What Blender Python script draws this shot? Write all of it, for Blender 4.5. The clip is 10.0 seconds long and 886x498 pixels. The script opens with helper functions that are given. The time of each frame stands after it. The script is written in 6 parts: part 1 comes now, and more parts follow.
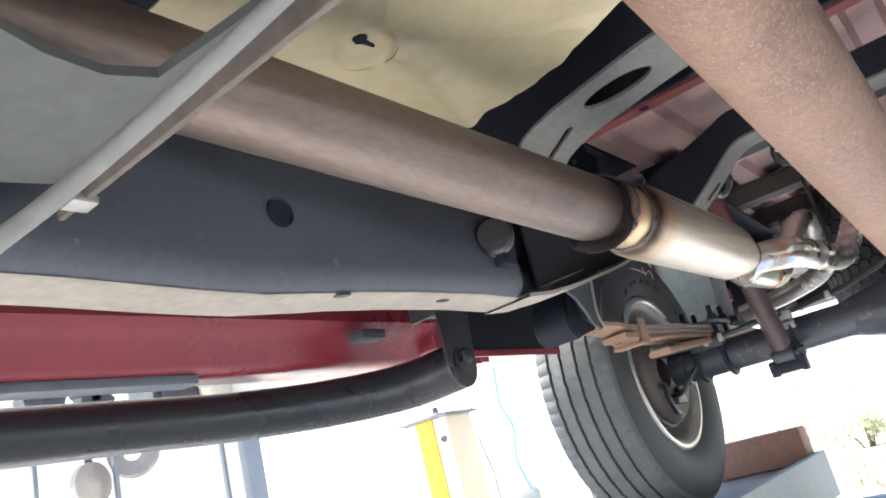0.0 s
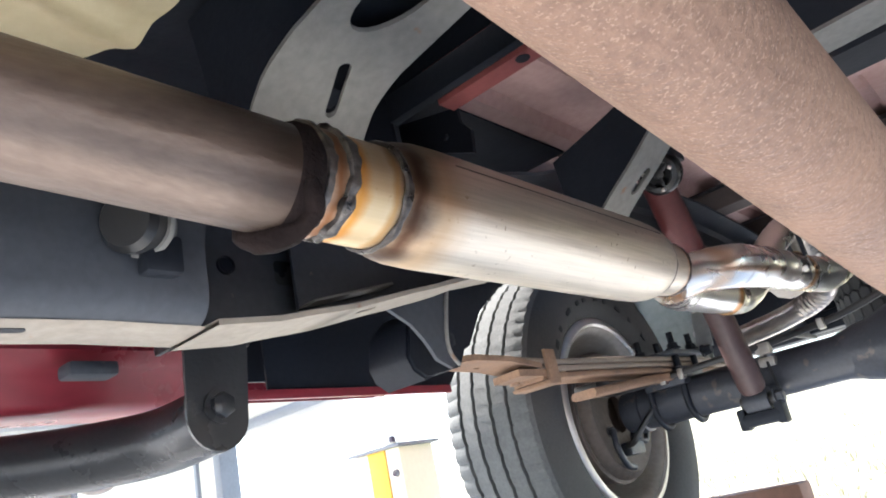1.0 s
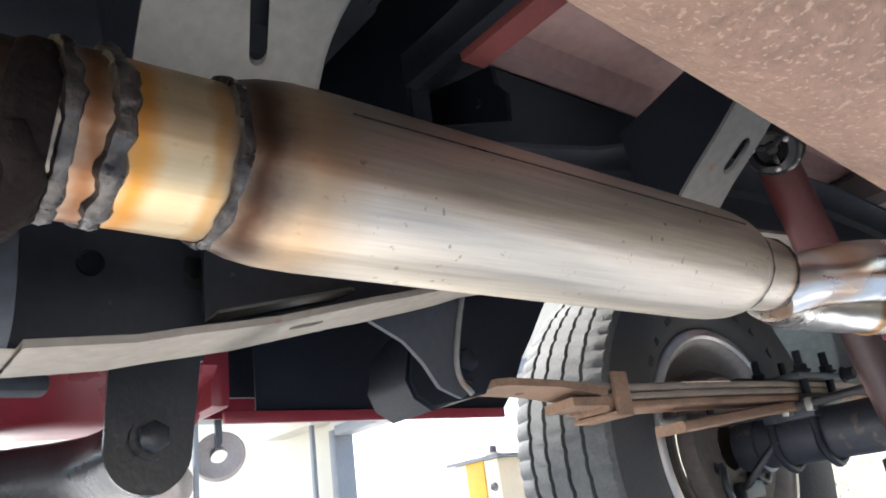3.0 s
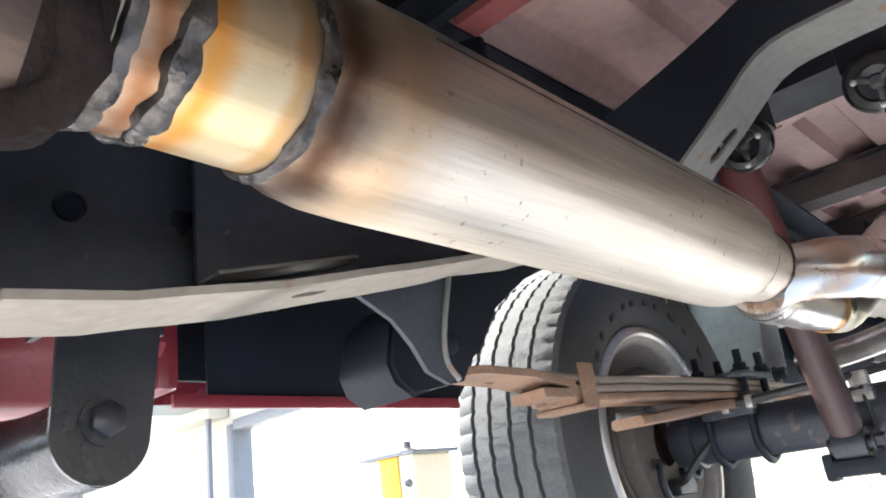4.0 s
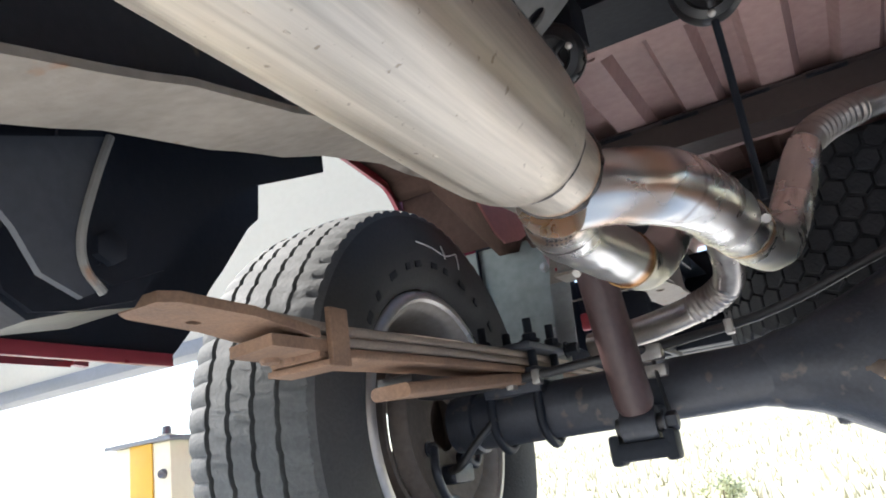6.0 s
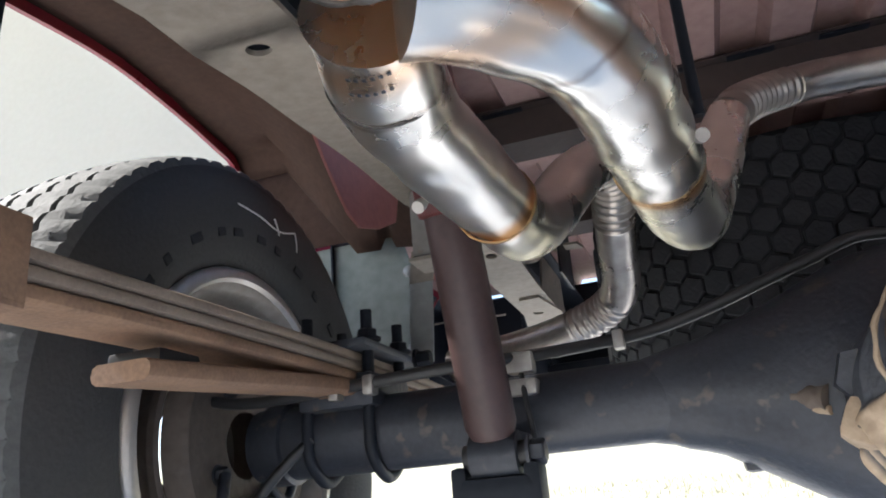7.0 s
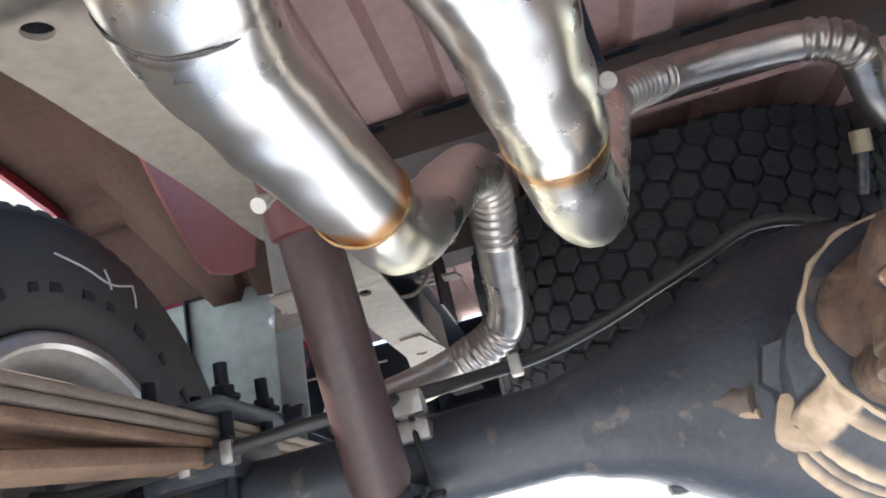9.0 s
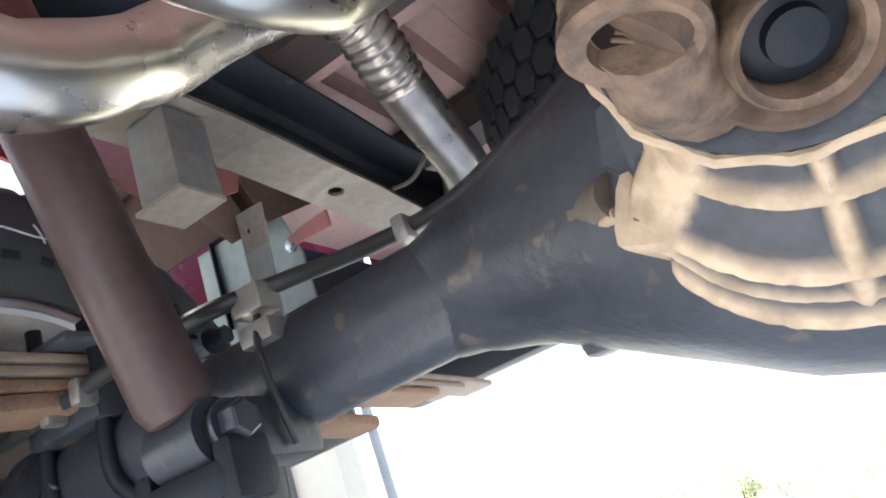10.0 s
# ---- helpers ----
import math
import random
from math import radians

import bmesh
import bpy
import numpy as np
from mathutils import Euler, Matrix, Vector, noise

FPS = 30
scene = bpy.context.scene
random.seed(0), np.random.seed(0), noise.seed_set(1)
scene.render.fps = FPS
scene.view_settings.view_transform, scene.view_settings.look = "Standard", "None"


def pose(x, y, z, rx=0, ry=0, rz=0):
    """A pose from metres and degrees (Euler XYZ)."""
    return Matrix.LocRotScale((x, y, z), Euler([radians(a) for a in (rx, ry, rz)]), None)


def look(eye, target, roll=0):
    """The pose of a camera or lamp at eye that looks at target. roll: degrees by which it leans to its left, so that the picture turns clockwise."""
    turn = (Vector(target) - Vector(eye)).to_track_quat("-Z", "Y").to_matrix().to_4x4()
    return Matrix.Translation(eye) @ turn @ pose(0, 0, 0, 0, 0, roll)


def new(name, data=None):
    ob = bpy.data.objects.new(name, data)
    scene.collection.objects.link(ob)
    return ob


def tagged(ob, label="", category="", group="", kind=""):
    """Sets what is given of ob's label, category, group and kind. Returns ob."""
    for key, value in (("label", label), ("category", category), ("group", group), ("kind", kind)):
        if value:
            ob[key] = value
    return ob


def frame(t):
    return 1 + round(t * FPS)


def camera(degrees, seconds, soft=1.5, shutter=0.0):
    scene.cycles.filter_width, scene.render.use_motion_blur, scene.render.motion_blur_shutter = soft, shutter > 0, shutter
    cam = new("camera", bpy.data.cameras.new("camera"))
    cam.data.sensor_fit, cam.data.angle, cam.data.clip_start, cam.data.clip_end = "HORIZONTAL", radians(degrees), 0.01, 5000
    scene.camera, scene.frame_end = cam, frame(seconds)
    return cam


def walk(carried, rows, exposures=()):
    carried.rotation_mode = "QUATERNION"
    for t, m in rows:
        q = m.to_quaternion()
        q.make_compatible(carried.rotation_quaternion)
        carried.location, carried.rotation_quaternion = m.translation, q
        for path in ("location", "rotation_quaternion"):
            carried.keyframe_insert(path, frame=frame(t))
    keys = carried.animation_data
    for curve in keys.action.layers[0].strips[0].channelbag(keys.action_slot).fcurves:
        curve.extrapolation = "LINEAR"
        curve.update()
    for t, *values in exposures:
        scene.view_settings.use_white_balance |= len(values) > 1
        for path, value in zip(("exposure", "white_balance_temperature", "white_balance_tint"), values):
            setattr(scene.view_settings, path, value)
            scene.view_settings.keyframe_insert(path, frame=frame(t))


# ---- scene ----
# Underside of a pickup truck on a four-post lift; +y runs to the truck's tail, +z up.
cam = camera(60.9, 10.0, soft=1.9)
ROWS = [
    (0, 0.0836, -0.0160, 1.5412, 107.53, 13.86, 38.59),
    (0.5, 0.0417, 0.2397, 1.5690, 107.37, 12.49, 32.65),
    (1, 0.1158, 0.4767, 1.5721, 108.99, 11.58, 41.63),
    (1.5, 0.1160, 0.6268, 1.5772, 107.82, 11.12, 42.75),
    (2, 0.0438, 0.6957, 1.6204, 108.91, 8.84, 42.42),
    (2.5, 0.0905, 0.7262, 1.6171, 110.09, 7.22, 50.40),
    (2.7, 0.0916, 0.7276, 1.6172, 110.28, 7.34, 52.22),
    (3.8, -0.0018, 0.7048, 1.6239, 109.61, 7.68, 46.29),
    (4, -0.0175, 0.6990, 1.6259, 109.09, 7.52, 43.63),
    (4.5, -0.0642, 0.7241, 1.6037, 107.94, 7.81, 35.95),
    (5, -0.0780, 0.7517, 1.6146, 106.26, 9.37, 30.43),
    (5.5, -0.0898, 0.7831, 1.6274, 106.07, 8.76, 29.89),
    (5.7, -0.0985, 0.8304, 1.6150, 106.18, 8.27, 29.47),
    (6.8, -0.1296, 1.1689, 1.6025, 108.61, 4.87, 23.65),
    (7, -0.1644, 1.1953, 1.5950, 109.00, 4.74, 19.16),
    (7.5, -0.2111, 1.2447, 1.6000, 109.30, 6.42, 9.92),
    (8, -0.2269, 1.2502, 1.6137, 110.62, 8.11, 8.47),
    (8.5, -0.2354, 1.2612, 1.6111, 111.20, 9.28, 8.57),
    (9, -0.1917, 1.3017, 1.6042, 111.95, 12.90, 11.89),
    (9.5, -0.0932, 1.4084, 1.5638, 114.32, 14.91, 23.65),
    (10, -0.0008, 1.5544, 1.5334, 111.46, 18.92, 31.52),
]
EXPOSURES = [(0.0, 2.24), (0.6, 2.3), (1.2, 2.3), (2.0, 1.9), (2.6, 1.8), (3.8, 2.35), (4.0, 2.35), (4.5, 1.9), (5.5, 1.7), (7.0, 1.6), (7.5, 2.2), (8.0, 2.32), (9.0, 2.40), (9.5, 2.36), (10.0, 2.40)]
walk(cam, [(t, pose(x, y, z, rx, ry, rz)) for t, x, y, z, rx, ry, rz in ROWS], EXPOSURES)

# ---- world and sun ----
SUN_EL, SUN_AZ = 43.0, 268.0
world = bpy.data.worlds.new("sky")
scene.world = world
world.use_nodes = True
wn = world.node_tree.nodes
sky = wn.new("ShaderNodeTexSky")
sky.sky_type = "NISHITA"
sky.sun_disc = False
sky.sun_elevation = radians(SUN_EL)
sky.sun_rotation = radians(SUN_AZ)
wn["Background"].inputs["Strength"].default_value = 0.15
world.node_tree.links.new(sky.outputs["Color"], wn["Background"].inputs["Color"])
sun = new("sun", bpy.data.lights.new("sun", "SUN"))
sun.data.energy = 4.5
sun.data.angle = radians(0.6)
sun.data.color = (1.0, 0.97, 0.93)
_a = radians(SUN_AZ)
_s = Vector((math.sin(_a) * math.cos(radians(SUN_EL)), math.cos(_a) * math.cos(radians(SUN_EL)), math.sin(radians(SUN_EL))))
sun.matrix_world = look(_s * 30, (0, 0, 0))


# ---- materials ----
def material(name, base, dark, rough=0.6, metal=0.0, grain=60.0, blotch=5.0, mix=0.5, bump=0.2, rough_var=0.12,
             stretch=(1, 1, 1), spec=0.5, speck=None, speck_scale=90.0, speck_at=0.62):
    """Two tones mixed by a coarse and a fine noise in world metres, with fine relief; speck adds small spots."""
    m = bpy.data.materials.new(name)
    m.use_nodes = True
    nt = m.node_tree
    n, l = nt.nodes, nt.links
    b = n["Principled BSDF"]
    co = n.new("ShaderNodeTexCoord")
    mp = n.new("ShaderNodeMapping")
    mp.inputs["Scale"].default_value = stretch
    l.new(co.outputs["Object"], mp.inputs["Vector"])
    big = n.new("ShaderNodeTexNoise")
    big.inputs["Scale"].default_value = blotch
    big.inputs["Detail"].default_value = 6
    big.inputs["Roughness"].default_value = 0.62
    fine = n.new("ShaderNodeTexNoise")
    fine.inputs["Scale"].default_value = grain
    fine.inputs["Detail"].default_value = 4
    for t in (big, fine):
        l.new(mp.outputs["Vector"], t.inputs["Vector"])
    add = n.new("ShaderNodeMath")
    add.operation = "MULTIPLY_ADD"
    l.new(fine.outputs["Fac"], add.inputs[0])
    add.inputs[1].default_value = 0.55
    l.new(big.outputs["Fac"], add.inputs[2])
    ramp = n.new("ShaderNodeValToRGB")
    ramp.color_ramp.elements[0].position = 0.78 - 0.32 * mix - 0.05
    ramp.color_ramp.elements[1].position = 0.78 + 0.32 * mix
    ramp.color_ramp.elements[0].color = (*dark, 1)
    ramp.color_ramp.elements[1].color = (*base, 1)
    l.new(add.outputs[0], ramp.inputs["Fac"])
    col = ramp.outputs["Color"]
    if speck:
        sp = n.new("ShaderNodeTexNoise")
        sp.inputs["Scale"].default_value = speck_scale
        sp.inputs["Detail"].default_value = 3
        l.new(co.outputs["Object"], sp.inputs["Vector"])
        sr = n.new("ShaderNodeValToRGB")
        sr.color_ramp.elements[0].position = speck_at
        sr.color_ramp.elements[1].position = speck_at + 0.06
        l.new(sp.outputs["Fac"], sr.inputs["Fac"])
        mx = n.new("ShaderNodeMix")
        mx.data_type = "RGBA"
        l.new(sr.outputs["Color"], mx.inputs["Factor"])
        l.new(col, mx.inputs["A"])
        mx.inputs["B"].default_value = (*speck, 1)
        col = mx.outputs["Result"]
    l.new(col, b.inputs["Base Color"])
    rr = n.new("ShaderNodeMapRange")
    rr.inputs["To Min"].default_value = max(0.02, rough - rough_var)
    rr.inputs["To Max"].default_value = min(1.0, rough + rough_var)
    rr.inputs["From Min"].default_value, rr.inputs["From Max"].default_value = 0.3, 0.7
    l.new(big.outputs["Fac"], rr.inputs["Value"])
    l.new(rr.outputs["Result"], b.inputs["Roughness"])
    b.inputs["Metallic"].default_value = metal
    b.inputs["Specular IOR Level"].default_value = spec
    if bump:
        bp = n.new("ShaderNodeBump")
        bp.inputs["Strength"].default_value = bump
        bp.inputs["Distance"].default_value = 0.004
        l.new(fine.outputs["Fac"], bp.inputs["Height"])
        l.new(bp.outputs["Normal"], b.inputs["Normal"])
    return m


def heat_bands(m, bands, axis="Y"):
    """Lays heat-tint colours over a metal: bands of (place along the axis, half width, colour, strength)."""
    nt = m.node_tree
    n, l = nt.nodes, nt.links
    b = n["Principled BSDF"]
    col = b.inputs["Base Color"].links[0].from_socket
    co = n.new("ShaderNodeTexCoord")
    xyz = n.new("ShaderNodeSeparateXYZ")
    wob = n.new("ShaderNodeTexNoise")
    wob.inputs["Scale"].default_value = 55
    wob.inputs["Detail"].default_value = 4
    l.new(co.outputs["Object"], wob.inputs["Vector"])
    l.new(co.outputs["Object"], xyz.inputs["Vector"])
    at = n.new("ShaderNodeMath")
    at.operation = "MULTIPLY_ADD"
    l.new(wob.outputs["Fac"], at.inputs[0])
    at.inputs[1].default_value = 0.012
    l.new(xyz.outputs[axis], at.inputs[2])
    for where, half, colour, strength in bands:
        d = n.new("ShaderNodeMath")
        d.operation = "SUBTRACT"
        l.new(at.outputs[0], d.inputs[0])
        d.inputs[1].default_value = where + 0.006
        ab = n.new("ShaderNodeMath")
        ab.operation = "ABSOLUTE"
        l.new(d.outputs[0], ab.inputs[0])
        mr = n.new("ShaderNodeMapRange")
        mr.interpolation_type = "SMOOTHSTEP"
        mr.inputs["From Min"].default_value, mr.inputs["From Max"].default_value = 0.0, half
        mr.inputs["To Min"].default_value, mr.inputs["To Max"].default_value = strength, 0.0
        l.new(ab.outputs[0], mr.inputs["Value"])
        mx = n.new("ShaderNodeMix")
        mx.data_type = "RGBA"
        l.new(mr.outputs["Result"], mx.inputs["Factor"])
        l.new(col, mx.inputs["A"])
        mx.inputs["B"].default_value = (*colour, 1)
        col = mx.outputs["Result"]
    l.new(col, b.inputs["Base Color"])
    return m


def dust_and_shade(m, pale, deep):
    """Lays a pale dusty tone over a dark paint by the mesh's "dust" layer; bare pockets keep a painted shade."""
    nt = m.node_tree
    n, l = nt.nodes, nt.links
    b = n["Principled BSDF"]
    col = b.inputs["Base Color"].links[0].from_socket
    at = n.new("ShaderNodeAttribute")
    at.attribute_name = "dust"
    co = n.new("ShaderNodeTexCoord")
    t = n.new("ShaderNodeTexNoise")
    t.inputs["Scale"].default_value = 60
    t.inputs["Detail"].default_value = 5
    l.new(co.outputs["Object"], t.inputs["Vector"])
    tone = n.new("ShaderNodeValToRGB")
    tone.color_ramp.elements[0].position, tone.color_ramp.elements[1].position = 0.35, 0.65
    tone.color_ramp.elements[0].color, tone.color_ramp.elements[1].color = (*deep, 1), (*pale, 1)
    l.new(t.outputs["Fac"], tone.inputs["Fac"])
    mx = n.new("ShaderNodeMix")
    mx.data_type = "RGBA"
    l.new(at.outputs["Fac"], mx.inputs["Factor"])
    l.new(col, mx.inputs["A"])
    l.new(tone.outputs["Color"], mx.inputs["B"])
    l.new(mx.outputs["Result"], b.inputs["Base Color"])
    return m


AMBER, BROWN, BLUE = (0.62, 0.27, 0.05), (0.16, 0.07, 0.035), (0.10, 0.12, 0.20)
M_SHAFT = material("rusty_shaft", (0.300, 0.186, 0.132), (0.155, 0.090, 0.064), 0.64, 0.25, 130, 9, 0.75, 0.70,
                   speck=(0.340, 0.225, 0.165), speck_scale=420, speck_at=0.58)
M_PIPE = heat_bands(material("rusty_exhaust_pipe", (0.215, 0.162, 0.134), (0.120, 0.087, 0.071), 0.44, 0.55, 140, 5, 0.9, 0.14, stretch=(1.6, 0.5, 1.6)),
                    [(0.765, 0.060, (0.045, 0.028, 0.02), 0.92)])
M_STEEL = heat_bands(material("brushed_stainless", (0.74, 0.66, 0.555), (0.46, 0.395, 0.315), 0.43, 0.92, 30, 7, 0.90, 0.05,
                              stretch=(14, 0.35, 14), speck=(0.36, 0.29, 0.22), speck_scale=150, speck_at=0.675),
                     [(0.832, 0.05, (0.62, 0.46, 0.25), 0.8), (0.893, 0.042, (0.44, 0.27, 0.13), 0.70), (0.868, 0.026, (0.070, 0.034, 0.020), 0.98),
                      (0.850, 0.008, (0.50, 0.27, 0.08), 0.7), (0.815, 0.013, (0.60, 0.27, 0.05), 0.95), (0.796, 0.015, (0.24, 0.10, 0.040), 0.95), (0.777, 0.013, (0.06, 0.035, 0.025), 0.95), (1.340, 0.010, BROWN, 0.5), (1.405, 0.014, AMBER, 0.8)])
M_CHROME = heat_bands(material("bright_tailpipe", (0.92, 0.885, 0.83), (0.80, 0.77, 0.715), 0.28, 1.0, 13, 9, 0.8, 0.02, rough_var=0.08),
                      [(1.668, 0.017, AMBER, 0.9), (1.45, 0.022, AMBER, 0.55), (1.488, 0.004, BROWN, 0.4)])
M_TUBE = material("aluminised_tailpipe", (0.50, 0.46, 0.42), (0.24, 0.21, 0.19), 0.33, 0.9, 50, 7, 0.8, 0.1)
M_WELD = material("weld_bead", (0.150, 0.135, 0.125), (0.014, 0.012, 0.012), 0.34, 0.75, 150, 55, 0.7, 0.4)
M_CHAR = material("charred_pipe_end", (0.020, 0.013, 0.012), (0.005, 0.004, 0.004), 0.9, 0.0, 140, 25, 0.9, 0.7, spec=0.1)
M_AMBERWELD = material("amber_weld", (0.55, 0.36, 0.17), (0.10, 0.055, 0.028), 0.42, 0.8, 160, 45, 0.9, 0.4)
M_JOINT = material("rusty_cast_joint", (0.15, 0.092, 0.063), (0.016, 0.011, 0.009), 0.7, 0.15, 90, 28, 0.7, 0.5)
M_FRAME = material("black_frame_paint", (0.060, 0.067, 0.080), (0.034, 0.039, 0.049), 0.6, 0.0, 120, 6, 0.7, 0.07,
                   speck=(0.16, 0.14, 0.12), speck_scale=40, speck_at=0.70)
M_DUSTY = material("dusty_frame_steel", (0.24, 0.232, 0.215), (0.14, 0.135, 0.125), 0.65, 0.1, 90, 5, 0.8, 0.2,
                   speck=(0.24, 0.14, 0.09), speck_scale=30, speck_at=0.68)
# Paler than the frame paint: dust, plus light from below put into the colour.
M_FLANGE = material("dust_and_bounce_flange", (0.345, 0.300, 0.250), (0.185, 0.158, 0.130), 0.68, 0.1, 90, 7, 0.9, 0.2,
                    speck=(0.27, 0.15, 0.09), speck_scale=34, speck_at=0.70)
M_TREAD = material("dusty_tread_rubber", (0.135, 0.138, 0.135), (0.070, 0.072, 0.074), 0.85, 0.0, 160, 14, 0.9, 0.3)
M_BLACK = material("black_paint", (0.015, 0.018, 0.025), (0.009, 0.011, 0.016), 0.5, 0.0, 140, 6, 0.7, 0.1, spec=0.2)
M_AXLE = material("black_axle_casting", (0.042, 0.047, 0.060), (0.019, 0.022, 0.029), 0.44, 0.1, 150, 9, 0.95, 0.16,
                  speck=(0.085, 0.072, 0.064), speck_scale=35, speck_at=0.62)
M_DIFF = material("dirty_differential", (0.50, 0.385, 0.275), (0.25, 0.185, 0.125), 0.75, 0.0, 110, 14, 0.9, 0.35)
M_RUSTJOINT = material("rust_tan_joint", (0.195, 0.128, 0.088), (0.024, 0.016, 0.013), 0.7, 0.1, 120, 42, 0.55, 0.5)
# Dust and lit rims are put into the pale tone, pocket shade into the dark.
M_CARRIER = dust_and_shade(material("pocketed_casting", (0.060, 0.066, 0.080), (0.026, 0.029, 0.037), 0.6, 0.0, 150, 9, 0.95, 0.16), (0.52, 0.40, 0.285), (0.30, 0.22, 0.15))
M_BRASS = material("tarnished_brass", (0.36, 0.31, 0.21), (0.17, 0.14, 0.09), 0.6, 0.4, 90, 20, 0.9, 0.2)
M_LEAF = material("rusty_spring_steel", (0.325, 0.198, 0.124), (0.150, 0.088, 0.058), 0.75, 0.1, 320, 22, 0.8, 0.18)
M_LEAFD = material("grimy_spring_steel", (0.310, 0.245, 0.192), (0.190, 0.145, 0.112), 0.7, 0.1, 320, 22, 0.8, 0.18)
M_SHOCK = material("maroon_shock_paint", (0.074, 0.043, 0.041), (0.044, 0.025, 0.024), 0.5, 0.0, 120, 5, 0.7, 0.15)
M_SHOCKR = material("red_shock_shield", (0.115, 0.028, 0.028), (0.075, 0.020, 0.020), 0.5, 0.0, 120, 5, 0.7, 0.15)
M_RED = material("red_body_paint", (0.28, 0.033, 0.046), (0.21, 0.026, 0.036), 0.3, 0.0, 60, 3, 0.6, 0.03)
M_REDDUST = material("dull_red_underbody", (0.26, 0.065, 0.06), (0.18, 0.045, 0.042), 0.6, 0.0, 90, 6, 0.7, 0.15)
M_SALMON = material("salmon_red_panel", (0.52, 0.195, 0.165), (0.38, 0.135, 0.115), 0.55, 0.0, 90, 6, 0.7, 0.1)
M_PRIMER = material("pinkish_bed_primer", (0.54, 0.36, 0.33), (0.38, 0.235, 0.21), 0.6, 0.0, 70, 4, 0.8, 0.12)
M_WHEELHOUSE = material("brown_wheelhouse", (0.068, 0.041, 0.031), (0.034, 0.020, 0.016), 0.9, 0.0, 90, 5, 0.9, 0.2, spec=0.12)
M_RIB = material("brown_bed_rib", (0.060, 0.040, 0.036), (0.036, 0.024, 0.022), 0.65, 0.0, 90, 5, 0.8, 0.15)
M_SHIELD = material("cream_heat_shield", (0.60, 0.52, 0.34), (0.47, 0.39, 0.23), 0.5, 0.25, 60, 4, 0.8, 0.1)
M_RUBBER = material("tyre_rubber", (0.056, 0.056, 0.055), (0.032, 0.032, 0.033), 0.72, 0.0, 200, 8, 0.8, 0.25)
M_SPARE = material("dark_tyre_rubber", (0.018, 0.020, 0.024), (0.010, 0.011, 0.014), 0.75, 0.0, 200, 8, 0.8, 0.25)
M_RIM = material("dusty_wheel_steel", (0.36, 0.33, 0.30), (0.24, 0.21, 0.185), 0.5, 0.35, 80, 8, 0.8, 0.2)
M_LIP = material("bare_rim_lip", (0.60, 0.57, 0.53), (0.46, 0.43, 0.40), 0.38, 0.7, 80, 8, 0.8, 0.1)
M_DRUM = material("brown_brake_drum", (0.150, 0.120, 0.100), (0.070, 0.055, 0.046), 0.7, 0.2, 90, 9, 0.8, 0.3)
M_RUBBERPART = material("black_rubber", (0.020, 0.020, 0.021), (0.013, 0.013, 0.014), 0.35, 0.0, 90, 10, 0.7, 0.1)
M_ZINC = material("zinc_bolt", (0.45, 0.43, 0.40), (0.28, 0.26, 0.24), 0.45, 0.8, 120, 20, 0.8, 0.2)
M_CABLE = material("black_cable_sheath", (0.035, 0.035, 0.036), (0.022, 0.022, 0.023), 0.45, 0.0, 120, 10, 0.7, 0.1)
M_GREY = material("grey_primer_plate", (0.33, 0.345, 0.33), (0.23, 0.24, 0.23), 0.6, 0.0, 80, 5, 0.8, 0.12)
M_FLAP = material("pale_mud_flap", (0.27, 0.29, 0.26), (0.15, 0.165, 0.145), 0.7, 0.0, 60, 4, 0.9, 0.12)
M_HOSE = material("pale_blue_hose", (0.20, 0.42, 0.55), (0.12, 0.30, 0.42), 0.5, 0.0, 60, 5, 0.7, 0.05)
M_TRANS = material("dusty_grey_plate", (0.088, 0.092, 0.083), (0.052, 0.055, 0.050), 0.75, 0.0, 80, 6, 0.8, 0.1)
M_CONCRETE = material("pale_concrete", (0.70, 0.69, 0.67), (0.58, 0.57, 0.55), 0.8, 0.0, 30, 0.8, 0.8, 0.2)
M_WALL = material("cream_painted_wall", (0.52, 0.495, 0.41), (0.47, 0.445, 0.36), 0.7, 0.0, 40, 1.2, 0.7, 0.1)
M_DOORFRAME = material("grey_door_frame", (0.20, 0.21, 0.225), (0.15, 0.16, 0.17), 0.5, 0.2, 60, 4, 0.7, 0.1)
M_YELLOW = material("yellow_lift_paint", (0.72, 0.42, 0.03), (0.62, 0.35, 0.025), 0.45, 0.0, 50, 3, 0.7, 0.05)
M_CREAMPOST = material("pale_yellow_lift_paint", (0.84, 0.79, 0.56), (0.76, 0.70, 0.48), 0.5, 0.0, 50, 3, 0.7, 0.05)
M_RUNWAY = material("grey_runway_steel", (0.20, 0.21, 0.22), (0.14, 0.145, 0.15), 0.6, 0.2, 60, 3, 0.8, 0.2)
M_RUSTSTOP = material("rusty_wheel_stop", (0.26, 0.13, 0.085), (0.16, 0.085, 0.06), 0.75, 0.1, 60, 6, 0.8, 0.25)
M_GRASS = material("dry_grass", (0.46, 0.42, 0.30), (0.32, 0.30, 0.19), 0.9, 0.0, 6, 0.5, 0.9, 0.0)
M_LEAFGREEN = material("shrub_leaves", (0.52, 0.54, 0.36), (0.38, 0.41, 0.24), 0.8, 0.0, 6, 2, 0.9, 0.0)
M_BARK = material("shrub_bark", (0.16, 0.12, 0.09), (0.10, 0.075, 0.055), 0.9, 0.0, 40, 8, 0.8, 0.3)
M_WHITE = material("chalk_mark", (0.80, 0.80, 0.78), (0.62, 0.62, 0.60), 0.8, 0.0, 90, 20, 0.8, 0.0)
